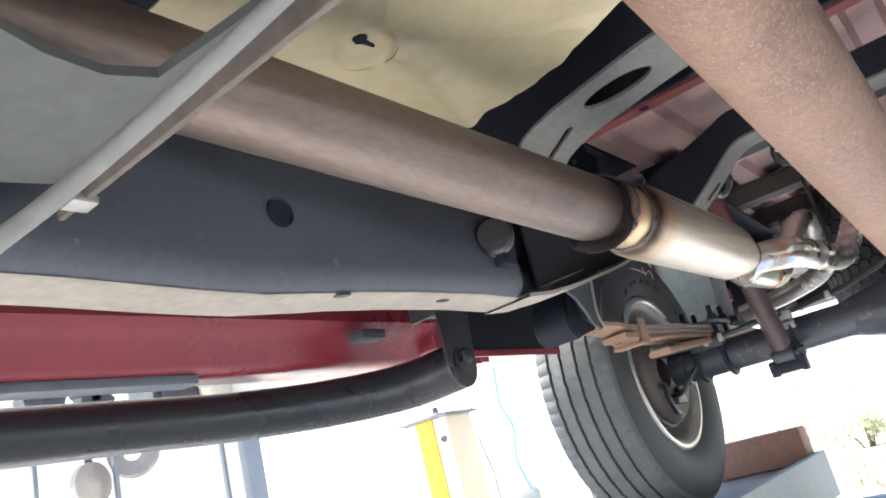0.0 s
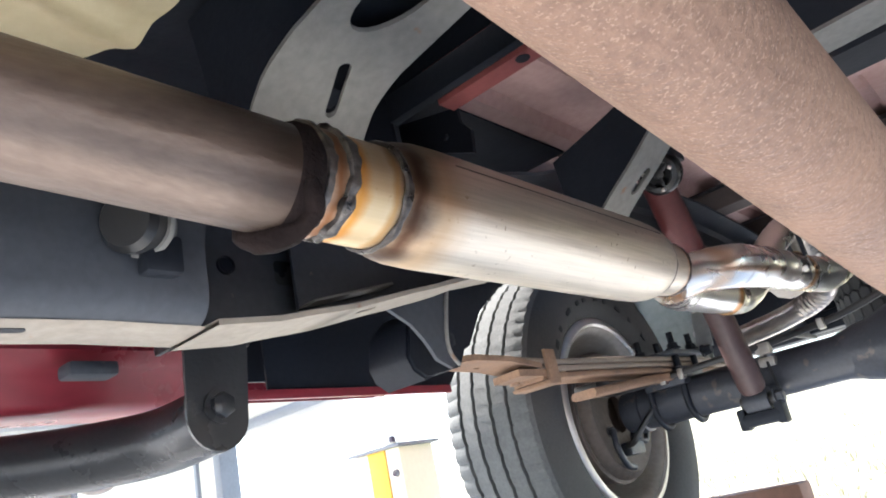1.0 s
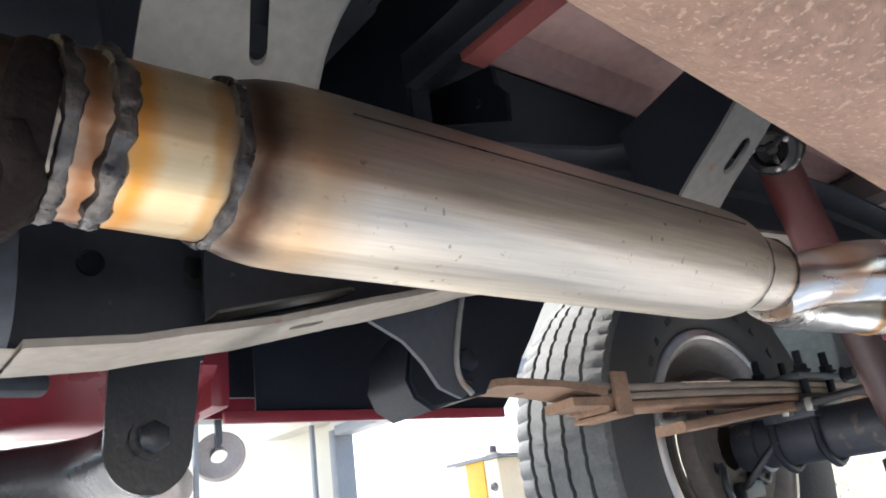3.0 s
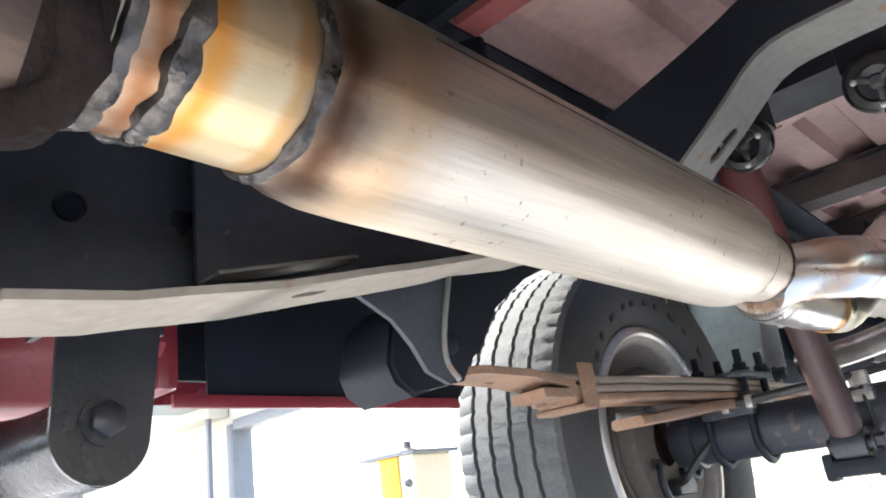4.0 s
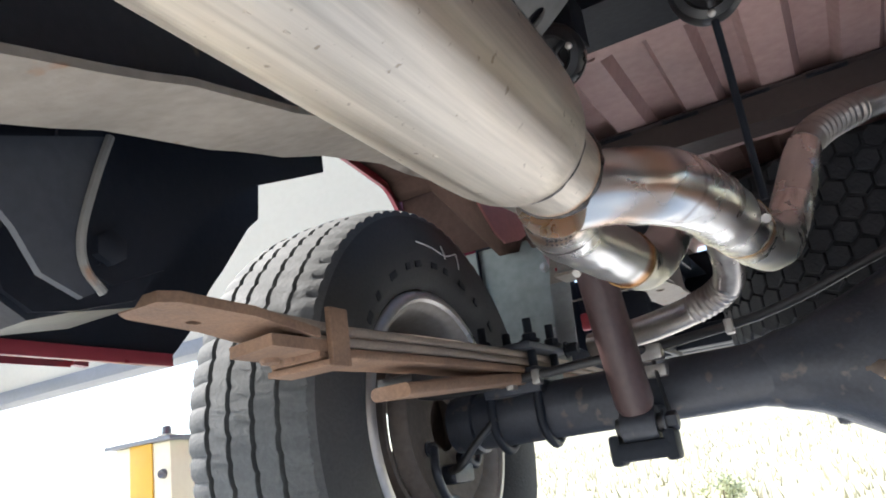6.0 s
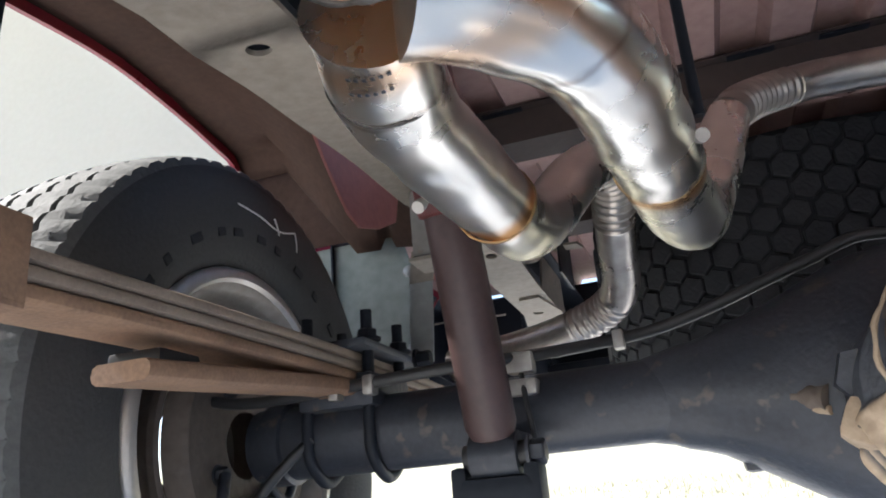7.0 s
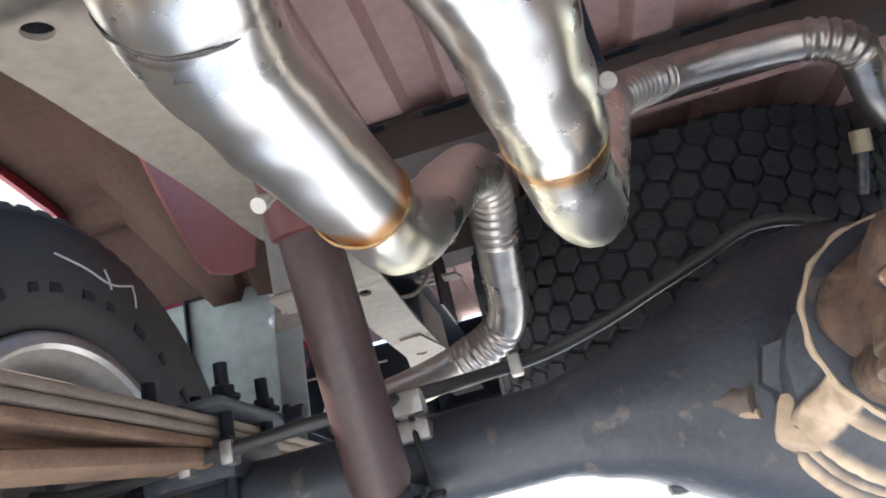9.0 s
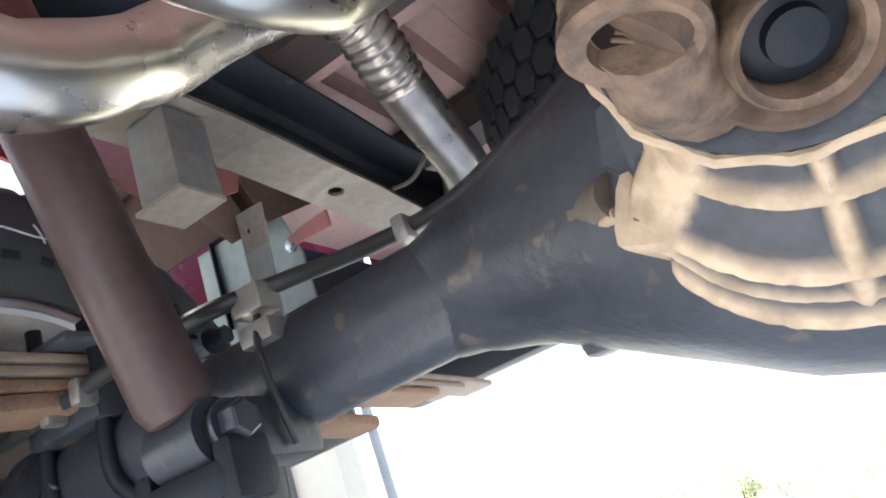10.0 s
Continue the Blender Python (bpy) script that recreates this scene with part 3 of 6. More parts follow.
def frame_rail(side):
    f = thing("frame_rail", (side * 0.41, 0.9, 1.7), "black steel chassis rail, dusty, kicked up over the axle", "chassis rail", "chassis rails")
    part("boxed_section", channel(side, -1.6, 0.80, 46, True), M_FRAME, f)
    part("channel_section", channel(side, 0.8005, 3.1, 70, False), M_FRAME, f)
    outer = lambda y: rail_x(y) + rail_w(y) + 0.001
    pierced = [(0.955, 1.037, slot2(0.397, 0.996, 0.030, 0.013, 1.35)), (1.60, 1.64, ring2(0.43, 1.62, 0.010, 0.010, 14)),
               (2.235, 2.280, ring2(0.424, 2.257, 0.009, 0.012, 16)), (2.50, 2.54, ring2(0.424, 2.52, 0.010, 0.011, 14)), (2.84, 2.88, ring2(0.424, 2.86, 0.010, 0.011, 14))]
    cuts, y = [0.805], 0.805
    for y0, y1, hole in pierced + [(3.095, 3.1, None)]:
        n = max(1, round((y0 - y) / 0.03))
        cuts += [(y + (y0 - y) * (k + 1) / n, None) for k in range(n)]
        if hole:
            cuts.append((y1, hole))
        y = y1
    bm = bmesh.new()
    last = cuts[0]
    for y, hole in cuts[1:]:
        za, zb = rail_at(last)[0] - 0.0032, rail_at(y)[0] - 0.0032
        up = lambda v: za + (zb - za) * (v - last) / (y - last)
        inner = lambda v: rail_x(v) + -0.001
        quad = [(inner(last), last), (outer(last), last), (outer(y), y), (inner(y), y)]
        if hole:
            piece = plate(quad, [hole], 0.005, lambda u, v, w: (side * u, v, up(v) + w))
            me = bpy.data.meshes.new("piece")
            piece.to_mesh(me)
            piece.free()
            bm.from_mesh(me)
            bpy.data.meshes.remove(me)
        else:
            lo = [bm.verts.new((side * u, v, up(v))) for u, v in quad]
            hi = [bm.verts.new((side * u, v, up(v) + 0.005)) for u, v in quad]
            bm.faces.new(lo)
            bm.faces.new(hi)
            bm.faces.new((lo[1], lo[2], hi[2], hi[1]))
            bm.faces.new((lo[3], lo[0], hi[0], hi[3]))
        last = y
    bmesh.ops.remove_doubles(bm, verts=bm.verts, dist=0.0002)
    part("bottom_flange", bm, M_FLANGE, f, "pierced bottom flange, coloured pale for dust and bounced light", 30)
    bm = bmesh.new()
    rows = []
    q = 0.024
    arc = [(q - (q + 0.0007) * math.cos(radians(d)), q - (q + 0.0007) * math.sin(radians(d))) for d in (70, 75, 80, 85, 90)]
    for k in range(60):
        y = -1.6 + 2.4045 * k / 59
        z, i = rail_at(y)[0], rail_x(y)
        sec = [(i + u, z + w) for u, w in arc] + [(outer(y) - 0.002, z - 0.0007), (outer(y) - 0.002, z + 0.0015), (i + q, z + 0.0015), (i + arc[0][0] + 0.0016, z + arc[0][1])]
        rows.append([bm.verts.new((side * u, y, w)) for u, w in sec])
    n = len(rows[0])
    for a, b in zip(rows, rows[1:]):
        for k in range(n):
            bm.faces.new((a[k], a[(k + 1) % n], b[(k + 1) % n], b[k]))
    bm.faces.new(rows[0])
    bm.faces.new(rows[-1])
    part("front_flange", bm, M_FLANGE, f, "rounded underside of the boxed rail, coloured pale for dust and bounced light", 60)
    part("web_doubler", plate([(0.925, 1.772), (0.985, 1.7865), (1.033, 1.798), (1.038, 1.843), (1.036, 1.880), (0.925, 1.880)], [], 0.004, lambda u, v, w: (side * (0.412 + w), u, v)), M_FRAME, f, "dark grey inner doubler plate")
    if side < 0:
        part("turned_edge", plate([(0.925, 0.388), (1.030, 0.386), (1.037, 0.391), (1.035, 0.411), (0.925, 0.411)], [], 0.0022, lambda u, v, w: (-v, u, 1.7715 + 0.243 * (u - 0.925) + w)), M_DUSTY, f, "thin bare turned edge")
        # Proud black sheets paint the dark of open slots; the flange is whole here.
        for y, u in ((0.490, 0.385), (0.670, 0.402)):
            part("drain_hole", plate(slot2(y, u, 0.020, 0.010, 0.0), [], 0.0006, lambda p, q, w: (-q, p, rail_at(p)[0] - 0.0013 + w)), M_BLACK, f, "black sheet standing for the dark of a drain slot")
    return f


for s in (-1, 1):
    frame_rail(s)

# openings in the near rail: proud black discs painted as the dark of holes
def rail_hole(name, y, z, r, x, label):
    bm = bmesh.new()
    lathe(bm, [(0.0008, 1e-4), (0.001, r * 0.86), (0.0028, r * 0.9), (0.0032, r), (0.0003, r * 1.04)], (x, y, z), (1, 0, 0), 24)
    return solid(name, bm, M_BLACK, label, "rail plug")


ARCH = [(0.43, 1.86), (0.40, 1.90), (0.365, 1.935), (0.33, 1.958), (0.28, 1.970), (0.22, 1.980), (0.14, 1.993), (0.0, 2.0)]


ARCH2 = [(0.400, 1.85), (0.358, 1.878), (0.326, 1.903), (0.298, 1.924), (0.274, 1.941), (0.251, 1.958), (0.228, 1.977), (0.205, 1.996), (0.189, 2.004), (0.173, 2.008), (0.127, 2.009), (0.000, 2.006)]


def arch_z(x, arch=ARCH):
    x = abs(x)
    pts = arch[::-1]
    for (x0, z0), (x1, z1) in zip(pts, pts[1:]):
        if x <= x1:
            return z0 + (z1 - z0) * (x - x0) / (x1 - x0)
    return pts[-1][1]


def cross_member(name, y0, y1, holes, top, label, half=0.41, arch=ARCH):
    c = thing(name, (0, y0, 1.9), label, "cross member", "chassis cross members")
    n = 44
    xs = [-half + 2 * half * k / n for k in range(n + 1)]

    def flare(x):
        return 0.03 * max(0.0, (abs(x) - 0.28) / 0.13) ** 1.5

    outline = [(x, y0 + flare(x) * 0.6) for x in xs] + [(x, y1 + flare(x)) for x in reversed(xs)]
    part("flange", plate(outline, holes, 0.005, lambda u, v, w: (u, v, arch_z(u, arch) + w)), M_DUSTY, c, "dusty pierced underside")
    web = bmesh.new()
    lo = [web.verts.new((x, y0 + flare(x) * 0.6, arch_z(x, arch) + 0.0055)) for x in xs]
    hi = [web.verts.new((x, y0 - 0.012, max(arch_z(x, arch) + 0.03, top(x)))) for x in xs]
    lo2 = [web.verts.new((x, y0 + 0.006 + flare(x) * 0.6, arch_z(x, arch) + 0.0055)) for x in xs]
    hi2 = [web.verts.new((x, y0 - 0.006, max(arch_z(x, arch) + 0.03, top(x)))) for x in xs]
    for k in range(n):
        web.faces.new((lo[k], lo[k + 1], hi[k + 1], hi[k]))
        web.faces.new((lo2[k], hi2[k], hi2[k + 1], lo2[k + 1]))
        web.faces.new((hi[k], hi[k + 1], hi2[k + 1], hi2[k]))
        web.faces.new((lo[k], lo2[k], lo2[k + 1], lo[k + 1]))
    for k in (0, n):
        web.faces.new((lo[k], hi[k], hi2[k], lo2[k]))
    part("web", web, M_BLACK, c)
    inner = [x for x in xs if abs(x) < 0.345]
    # Added black sheet above the flange so its holes look dark.
    part("hole_backing", plate([(x, y0 + 0.004) for x in inner] + [(x, y1 - 0.001) for x in reversed(inner)], [], 0.003, lambda u, v, w: (u, v, arch_z(u, arch) + 0.022 + w)), M_BLACK, c)
    bm = bmesh.new()
    sweep(bm, [(x, y1 + flare(x), arch_z(x, arch) + 0.008) for x in xs], 0.006, 8)
    part("rolled_edge", bm, M_DUSTY, c)


cross_member("cross_member", 0.850, 0.978, [ring2(-0.205, 0.908, 0.05, 0.026, 24, 0.25), slot2(-0.317, 0.930, 0.062, 0.013, -0.40),
                                             ring2(0.205, 0.908, 0.05, 0.026, 24, -0.25)], lambda x: 2.06, "black arched cross member with oval holes above the exhaust pipe")
cross_member("cross_member", 1.405, 1.477, [slot2(-0.266, 1.455, 0.036, 0.017, 0.1), slot2(0.266, 1.455, 0.036, 0.017, -0.1)], lambda x: 2.064 - 0.056 * min(1.0, max(0.0, (abs(x) - 0.19) / 0.17)) ** 0.8,
             "black arched cross member with slots above the muffler", 0.36, ARCH2)

# gusset and transmission cross member at the walk's start
tc = thing("transmission_cross_member", (0, 0.1, 1.74), "grey dusty transmission cross member between the rails", "cross member")
part("plate", plate([(-0.330, -0.12), (-0.330, 0.168), (-0.322, 0.196), (-0.300, 0.207), (-0.120, 0.207), (-0.120, 0.196), (-0.196, 0.188), (-0.206, 0.165), (-0.203, 0.135), (-0.192, 0.105), (-0.150, -0.12)], [], 0.006,
                    lambda u, v, w: (u, v, 1.765 + w)), M_TRANS, tc, "dusty grey plate with a curved cut-out")
part("plate", box((0.16, -0.12, 1.765), (0.38, 0.205, 1.771), 0.002), M_TRANS, tc)
part("rear_fold", box((-0.345, 0.2072, 1.752), (0.38, 0.2122, 1.784), 0.002), M_DRUM, tc, "brown dusty rear fold")
part("front_fold", box((-0.40, -0.125, 1.766), (0.40, -0.1205, 1.83), 0.002), M_FRAME, tc)
part("clip", box((-0.326, 0.200, 1.750), (-0.310, 0.2165, 1.7555), 0.001), M_ZINC, tc)
part("tunnel_skin", box((-0.33, -0.12, 1.905), (0.38, 0.24, 1.912), 0.002), M_JOINT, tc, "brown skin above the cut-out")

# ---- body: cab floor, sills, bed ----
def sheet_ribs(x0, x1, y0, y1, z, pitch, depth):
    """Pressed floor with ribs along y."""
    bm = bmesh.new()
    prof = []
    x = x0
    while x < x1 - 1e-6:
        for dx, dz in ((0.0, 0), (0.42, 0), (0.52, depth), (0.9, depth)):
            prof.append((min(x1, x + dx * pitch), z + dz))
        x += pitch
    prof.append((x1, z))
    t = 0.0015
    rows = [[bm.verts.new((a, y, b)) for a, b in prof] for y in (y0, y1)] + [[bm.verts.new((a, y, b + t)) for a, b in prof] for y in (y0, y1)]
    for k in range(len(prof) - 1):
        bm.faces.new((rows[0][k], rows[0][k + 1], rows[1][k + 1], rows[1][k]))
        bm.faces.new((rows[2][k], rows[3][k], rows[3][k + 1], rows[2][k + 1]))
        bm.faces.new((rows[0][k], rows[2][k], rows[2][k + 1], rows[0][k + 1]))
        bm.faces.new((rows[1][k], rows[1][k + 1], rows[3][k + 1], rows[3][k]))
    return bm


bed = thing("truck_bed", (0, 2.1, 2.1), "red pickup bed seen from below, pinkish primered ribbed floor", "truck bed")
part("bed_floor", sheet_ribs(-0.46, 0.46, 1.19, 3.15, 2.118, 0.115, 0.022), M_PRIMER, bed, "pinkish ribbed floor sheet")


def hat(x0, x1, y0, y1, z0, z1, lipw, mat, label):
    """A pressed hat section across the bed, with its two welded lips."""
    bm = bmesh.new()
    sec = [(y0 - lipw, z1), (y0, z1), (y0 + 0.008, z0), (y1 - 0.008, z0), (y1, z1), (y1 + lipw, z1)]
    sec += [(y, z + 0.0025) for y, z in reversed(sec)]
    ring = [[bm.verts.new((x, y, z)) for y, z in sec] for x in (x0, x1)]
    m = len(sec)
    for k in range(m):
        bm.faces.new((ring[0][k], ring[0][(k + 1) % m], ring[1][(k + 1) % m], ring[1][k]))
    bm.faces.new(ring[0])
    bm.faces.new(ring[1])
    return part("bed_rib", bm, mat, bed, label)


hat(-0.452, 0.452, 1.660, 1.773, 2.080, 2.1125, 0.014, M_BLACK, "black front cross rib")
hat(-0.452, 0.452, 2.131, 2.214, 2.070, 2.1125, 0.016, M_RIB, "dark brown cross rib")
hat(-0.452, 0.452, 2.50, 2.59, 2.070, 2.1125, 0.016, M_RIB, "dark brown cross rib")
hat(-0.400, 0.400, 1.195, 1.242, 2.070, 2.114, 0.012, M_REDDUST, "dull red front cross rib")
# Added plate that keeps the rib's red front wall dark.
part("rib_cover", box((-0.47, 1.1785, 2.0715), (0.47, 1.1942, 2.1130), 0.002), M_BLACK, bed, "black plate added in front of the bed's first rib")
# Black disc in place of a cut hole, for its dark inside.
part("rib_hole", turned([(0.0, 1e-4), (0.0, 0.0095), (0.0005, 0.0095)], (-0.269, 1.215, 2.0692), (0, 0, 1), 18), M_BLACK, bed, "black disc standing for the dark of a round hole in the red rib")
part("corner_bracket", plate([(-0.520, 2.115), (-0.425, 2.092), (-0.412, 2.088), (-0.410, 2.064), (-0.396, 2.046), (-0.400, 2.012), (-0.470, 2.045), (-0.520, 2.070)], [ring2(-0.440, 2.055, 0.005, 0.005, 12)], 0.006,
                             lambda u, v, w: (u, 1.257 + w, v)), M_BLACK, bed, "black stepped corner bracket")
for yl, zl in ((1.759, 2.0838), (2.2005, 2.0738)):
    part("rib_lip", plate([(-0.42, yl), (0.45, yl), (0.45, yl + 0.030), (-0.258, yl + 0.030), (-0.280, yl + 0.040), (-0.308, yl + 0.040), (-0.323, yl + 0.028), (-0.42, yl + 0.026)],
                          [ring2(-0.294, yl + 0.027, 0.008, 0.007, 16)] + [ring2(x, yl + 0.020, 0.005, 0.005, 12) for x in (0.1, 0.4)], 0.003,
                          lambda u, v, w: (u, v, zl + w)), M_PRIMER, bed, "thin pinkish lip with drilled holes")
# Black boxes in place of cut slots, for their dark insides.
for k in range(9):
    x = -0.024 + 0.110 * (k - 4)
    part("drain_slot", box((x - 0.029, 2.1185, 2.1105), (x + 0.029, 2.1305, 2.117), 0.001), M_BLACK, bed, "black box standing for the dark of a slot beside a rib")

# bed side with its wheel arch, inner wheelhouse
def arch_pts(ry, rz, n=40, y=1.985, z=1.735):
    return [(y - ry * math.cos(math.pi * k / n), z + rz * math.sin(math.pi * k / n)) for k in range(n + 1)]


for s in (-1, 1):
    a = curve_through([(y, z, 0) for y, z in ((1.54, 1.80), (1.55, 1.93), (1.575, 2.08), (1.63, 2.215), (1.72, 2.265), (1.85, 2.288), (2.00, 2.303), (2.14, 2.295), (2.265, 2.278), (2.35, 2.255), (2.41, 2.16), (2.425, 1.97), (2.43, 1.80))], 5)
    a = [(q.x, q.y) for q in a]
    outline = [(1.10, 1.80), (1.535, 1.80)] + a[1:-1] + [(2.43, 1.80), (2.45, 1.86), (2.57, 1.93), (3.15, 1.95), (3.15, 2.55), (1.10, 2.55)]
    part("outer_skin", plate(outline, [], 0.002, lambda u, v, w, s=s: (s * (0.945 + w), u, v)), M_RED, bed, "glossy red outer panel")
    lipb = bmesh.new()
    sweep(lipb, [(s * 0.936, y, z) for y, z in a], 1.0, shape=[(-0.004, -0.010), (0.004, -0.010), (0.004, 0.010), (-0.004, 0.010)])
    part("arch_lip", lipb, M_RED, bed, "red wheel arch edge")
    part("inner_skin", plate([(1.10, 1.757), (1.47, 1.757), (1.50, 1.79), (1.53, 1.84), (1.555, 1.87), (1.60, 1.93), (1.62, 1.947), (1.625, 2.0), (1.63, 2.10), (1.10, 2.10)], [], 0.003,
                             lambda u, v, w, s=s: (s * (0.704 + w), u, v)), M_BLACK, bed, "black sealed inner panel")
    part("lower_hem", box((s * 0.700 - 0.0035, 1.06, 1.751), (s * 0.700 + 0.0035, 1.47, 1.764), 0.001), M_RED, bed)
    house = bmesh.new()
    ap = [q for i, q in enumerate(arch_pts(0.470, 0.575, 44)) if 8 <= i <= 36]
    rings = []
    for y, z in ap:
        lip_z = max(z, min(a, key=lambda q: abs(q[0] - y) + (q[1] < 1.95))[1] + 0.012)
        rings.append([house.verts.new((s * x, y, zz)) for x, zz in ((0.934, lip_z), (0.84, lip_z), (0.77, 0.5 * (z + lip_z)))] + [house.verts.new((s * x, y, z - dz)) for x, dz in ((0.70, 0.002), (0.655, 0.004), (0.646, -0.016), (0.632, -0.016), (0.624, 0.004), (0.52, 0.02))] +
                     [house.verts.new((s * 0.463, y, min(z - 0.01, max(2.085, z - 0.07)))), house.verts.new((s * 0.455, y, min(z - 0.012, 2.085)))])
    for r0, r1 in zip(rings, rings[1:]):
        for k in range(9):
            house.faces.new((r0[k], r0[k + 1], r1[k + 1], r1[k]))
    house2 = part("wheelhouse", house, M_WHEELHOUSE, bed, "brown dusty inner wheel arch")
    m = house2.modifiers.new("thickness", "SOLIDIFY")
    m.thickness = 0.003
    flapo = [(1.98, 2.105), (2.025, 2.058), (2.07, 2.020), (2.10, 1.999), (2.136, 1.990), (2.21, 2.012), (2.28, 2.047), (2.30, 2.105)]
    part("corner_panel", plate(flapo, [], 0.004, lambda u, v, w, s=s: (s * (0.584 + w), u, v)), M_SALMON, bed, "dull salmon-red lower panel corner")

for s in (-1, 1):
    # Added sheets that stop daylight showing sideways through the cab gap.
    part("gap_block", box((min(s * 0.80, s * 0.806), 1.0785, 1.80), (max(s * 0.80, s * 0.806), 1.181, 2.62), 0.001), M_BLACK, bed, "black sheet added to block daylight between cab and bed")
    part("rear_arch_panel", box((min(s * 0.47, s * 0.93), 2.392, 2.075), (max(s * 0.47, s * 0.93), 2.396, 2.32), 0.001), M_WHEELHOUSE, bed)
    # Front strips of this floor are coloured black to look dark; rear ones keep primer.
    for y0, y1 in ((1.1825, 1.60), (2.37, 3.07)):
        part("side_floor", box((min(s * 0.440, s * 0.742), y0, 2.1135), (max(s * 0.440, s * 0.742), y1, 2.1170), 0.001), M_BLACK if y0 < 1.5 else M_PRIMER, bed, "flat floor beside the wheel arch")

cab = thing("truck_cab", (0, 0, 1.76), "red pickup cab underside with sill and floor pan", "truck cab")
part("floor_pan", sheet_ribs(-0.72, 0.72, -1.8, 1.08, 2.07, 0.24, 0.02), M_BLACK, cab)
for s in (-1, 1):
    bm = bmesh.new()
    sec = [(0.70, 1.90), (0.70, 1.815), (0.715, 1.80), (0.735, 1.795), (0.755, 1.768), (0.765, 1.761), (0.86, 1.765), (0.90, 1.80), (0.92, 1.86), (0.93, 2.2), (0.78, 2.2)]
    ring = [[bm.verts.new((s * x, y, z)) for x, z in sec] for y in (-1.8, -1.0, 0.0, 0.6, 1.055)]
    for r0, r1 in zip(ring, ring[1:]):
        for k in range(len(sec)):
            bm.faces.new((r0[k], r0[(k + 1) % len(sec)], r1[(k + 1) % len(sec)], r1[k]))
    bm.faces.new(ring[0])
    bm.faces.new(ring[-1])
    part("sill", bm, M_RED, cab, "red painted sill")
    part("sill_seam", box((s * 0.79 - 0.018, -1.8, 1.748), (s * 0.79 + 0.018, 0.60, 1.7605), 0.002), M_DOORFRAME, cab, "grey sill trim strip")
for s in (-1, 1):
    part("side_panel", box((min(s * 0.915, s * 0.93), -1.8, 2.2005), (max(s * 0.915, s * 0.93), 1.068, 3.20), 0.003), M_RED, cab, "glossy red cab side")
part("roof", box((-0.93, -1.8, 3.2505), (0.93, 1.08, 3.27), 0.004), M_RED, cab)
part("front_bulkhead", box((-0.93, -1.82, 1.95), (0.93, -1.805, 3.25), 0.004), M_BLACK, cab)
part("rear_corner", box((-0.80, 1.05, 1.77), (-0.71, 1.075, 1.85), 0.01), M_RED, cab)
part("sill_clamp", box((-0.708, 0.83, 1.780), (-0.675, 0.885, 1.797), 0.006), M_FRAME, cab, "grey clamp on the sill")
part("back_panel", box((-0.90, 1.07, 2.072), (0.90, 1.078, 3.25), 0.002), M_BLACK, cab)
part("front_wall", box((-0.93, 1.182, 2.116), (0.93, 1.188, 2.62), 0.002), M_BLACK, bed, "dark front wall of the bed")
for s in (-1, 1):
    # Added black sheet that blocks a light leak beside the front rib.
    part("leak_block", box((min(s * 0.47, s * 0.93), 1.1815, 1.86), (max(s * 0.47, s * 0.93), 1.1875, 2.1155), 0.002), M_BLACK, bed)
part("tailgate", box((-0.93, 3.152, 2.145), (0.93, 3.18, 2.60), 0.004), M_RED, bed, "red tailgate")

# cream heat shield above the exhaust
hs = thing("heat_shield", (-0.27, 0.6, 1.95), "cream coated pressed heat shield above the exhaust pipe", "heat shield")
out = [(-0.430, 0.307), (-0.430, 0.600), (-0.415, 0.680), (-0.386, 0.718), (-0.345, 0.743), (-0.300, 0.749), (-0.260, 0.747), (-0.210, 0.735), (-0.146, 0.703), (-0.105, 0.687), (-0.030, 0.667), (-0.015, 0.567), (-0.035, 0.307)]


def shield(u, v, w):
    d = math.hypot(u + 0.307, v - 0.504)
    bump = 0.004 * math.exp(-(d / 0.060) ** 2)
    edge = 0.02 * max(0.0, 1 - (0.757 - v) / 0.05) if v > 0.667 else 0.0
    wob = 0.004 * noise.noise(Vector((u * 22, v * 22, 0.3))) + 0.003 * noise.noise(Vector((u * 60, v * 60, 1.3)))
    fold = 0.010 * math.exp(-((u + 0.33 + 0.35 * (v - 0.70)) / 0.016) ** 2) * min(1.0, max(0.0, (v - 0.52) / 0.1))
    return (u, v, 1.957 + wob - fold + bump + 0.03 * max(0, u + 0.2) + edge * 0.3 + w)


tear = [(-0.3085, 0.498), (-0.3035, 0.496), (-0.2985, 0.500), (-0.2965, 0.507), (-0.3005, 0.511), (-0.3015, 0.524), (-0.3050, 0.527), (-0.3070, 0.512), (-0.3110, 0.506)]
flat = plate(out, [ring2(-0.304, 0.505, 0.036, 0.036, 28)], 0.002, lambda u, v, w: (u, v, w))
bmesh.ops.subdivide_edges(flat, edges=flat.edges[:], cuts=5, use_grid_fill=True)
for v in flat.verts:
    v.co = Vector(shield(v.co.x, v.co.y, v.co.z))
part("pressing", flat, M_SHIELD, hs, "cream sheet with a torn dimple", smooth=60)
bowl = bmesh.new()
steps = [(0.038, 0.0008), (0.036, -0.0012), (0.032, -0.0004), (0.028, 0.0030), (0.024, 0.0072), (0.019, 0.0102), (0.013, 0.0116), (0.0075, 0.0118)]
rings = [[bowl.verts.new((-0.304 + r * (1.0 + 0.10 * math.cos(2 * a)) * math.cos(a), 0.505 + r * (1.0 - 0.06 * math.sin(3 * a)) * math.sin(a), 1.9605 + h)) for a in (2 * math.pi * k / 36 for k in range(36))] for r, h in steps]
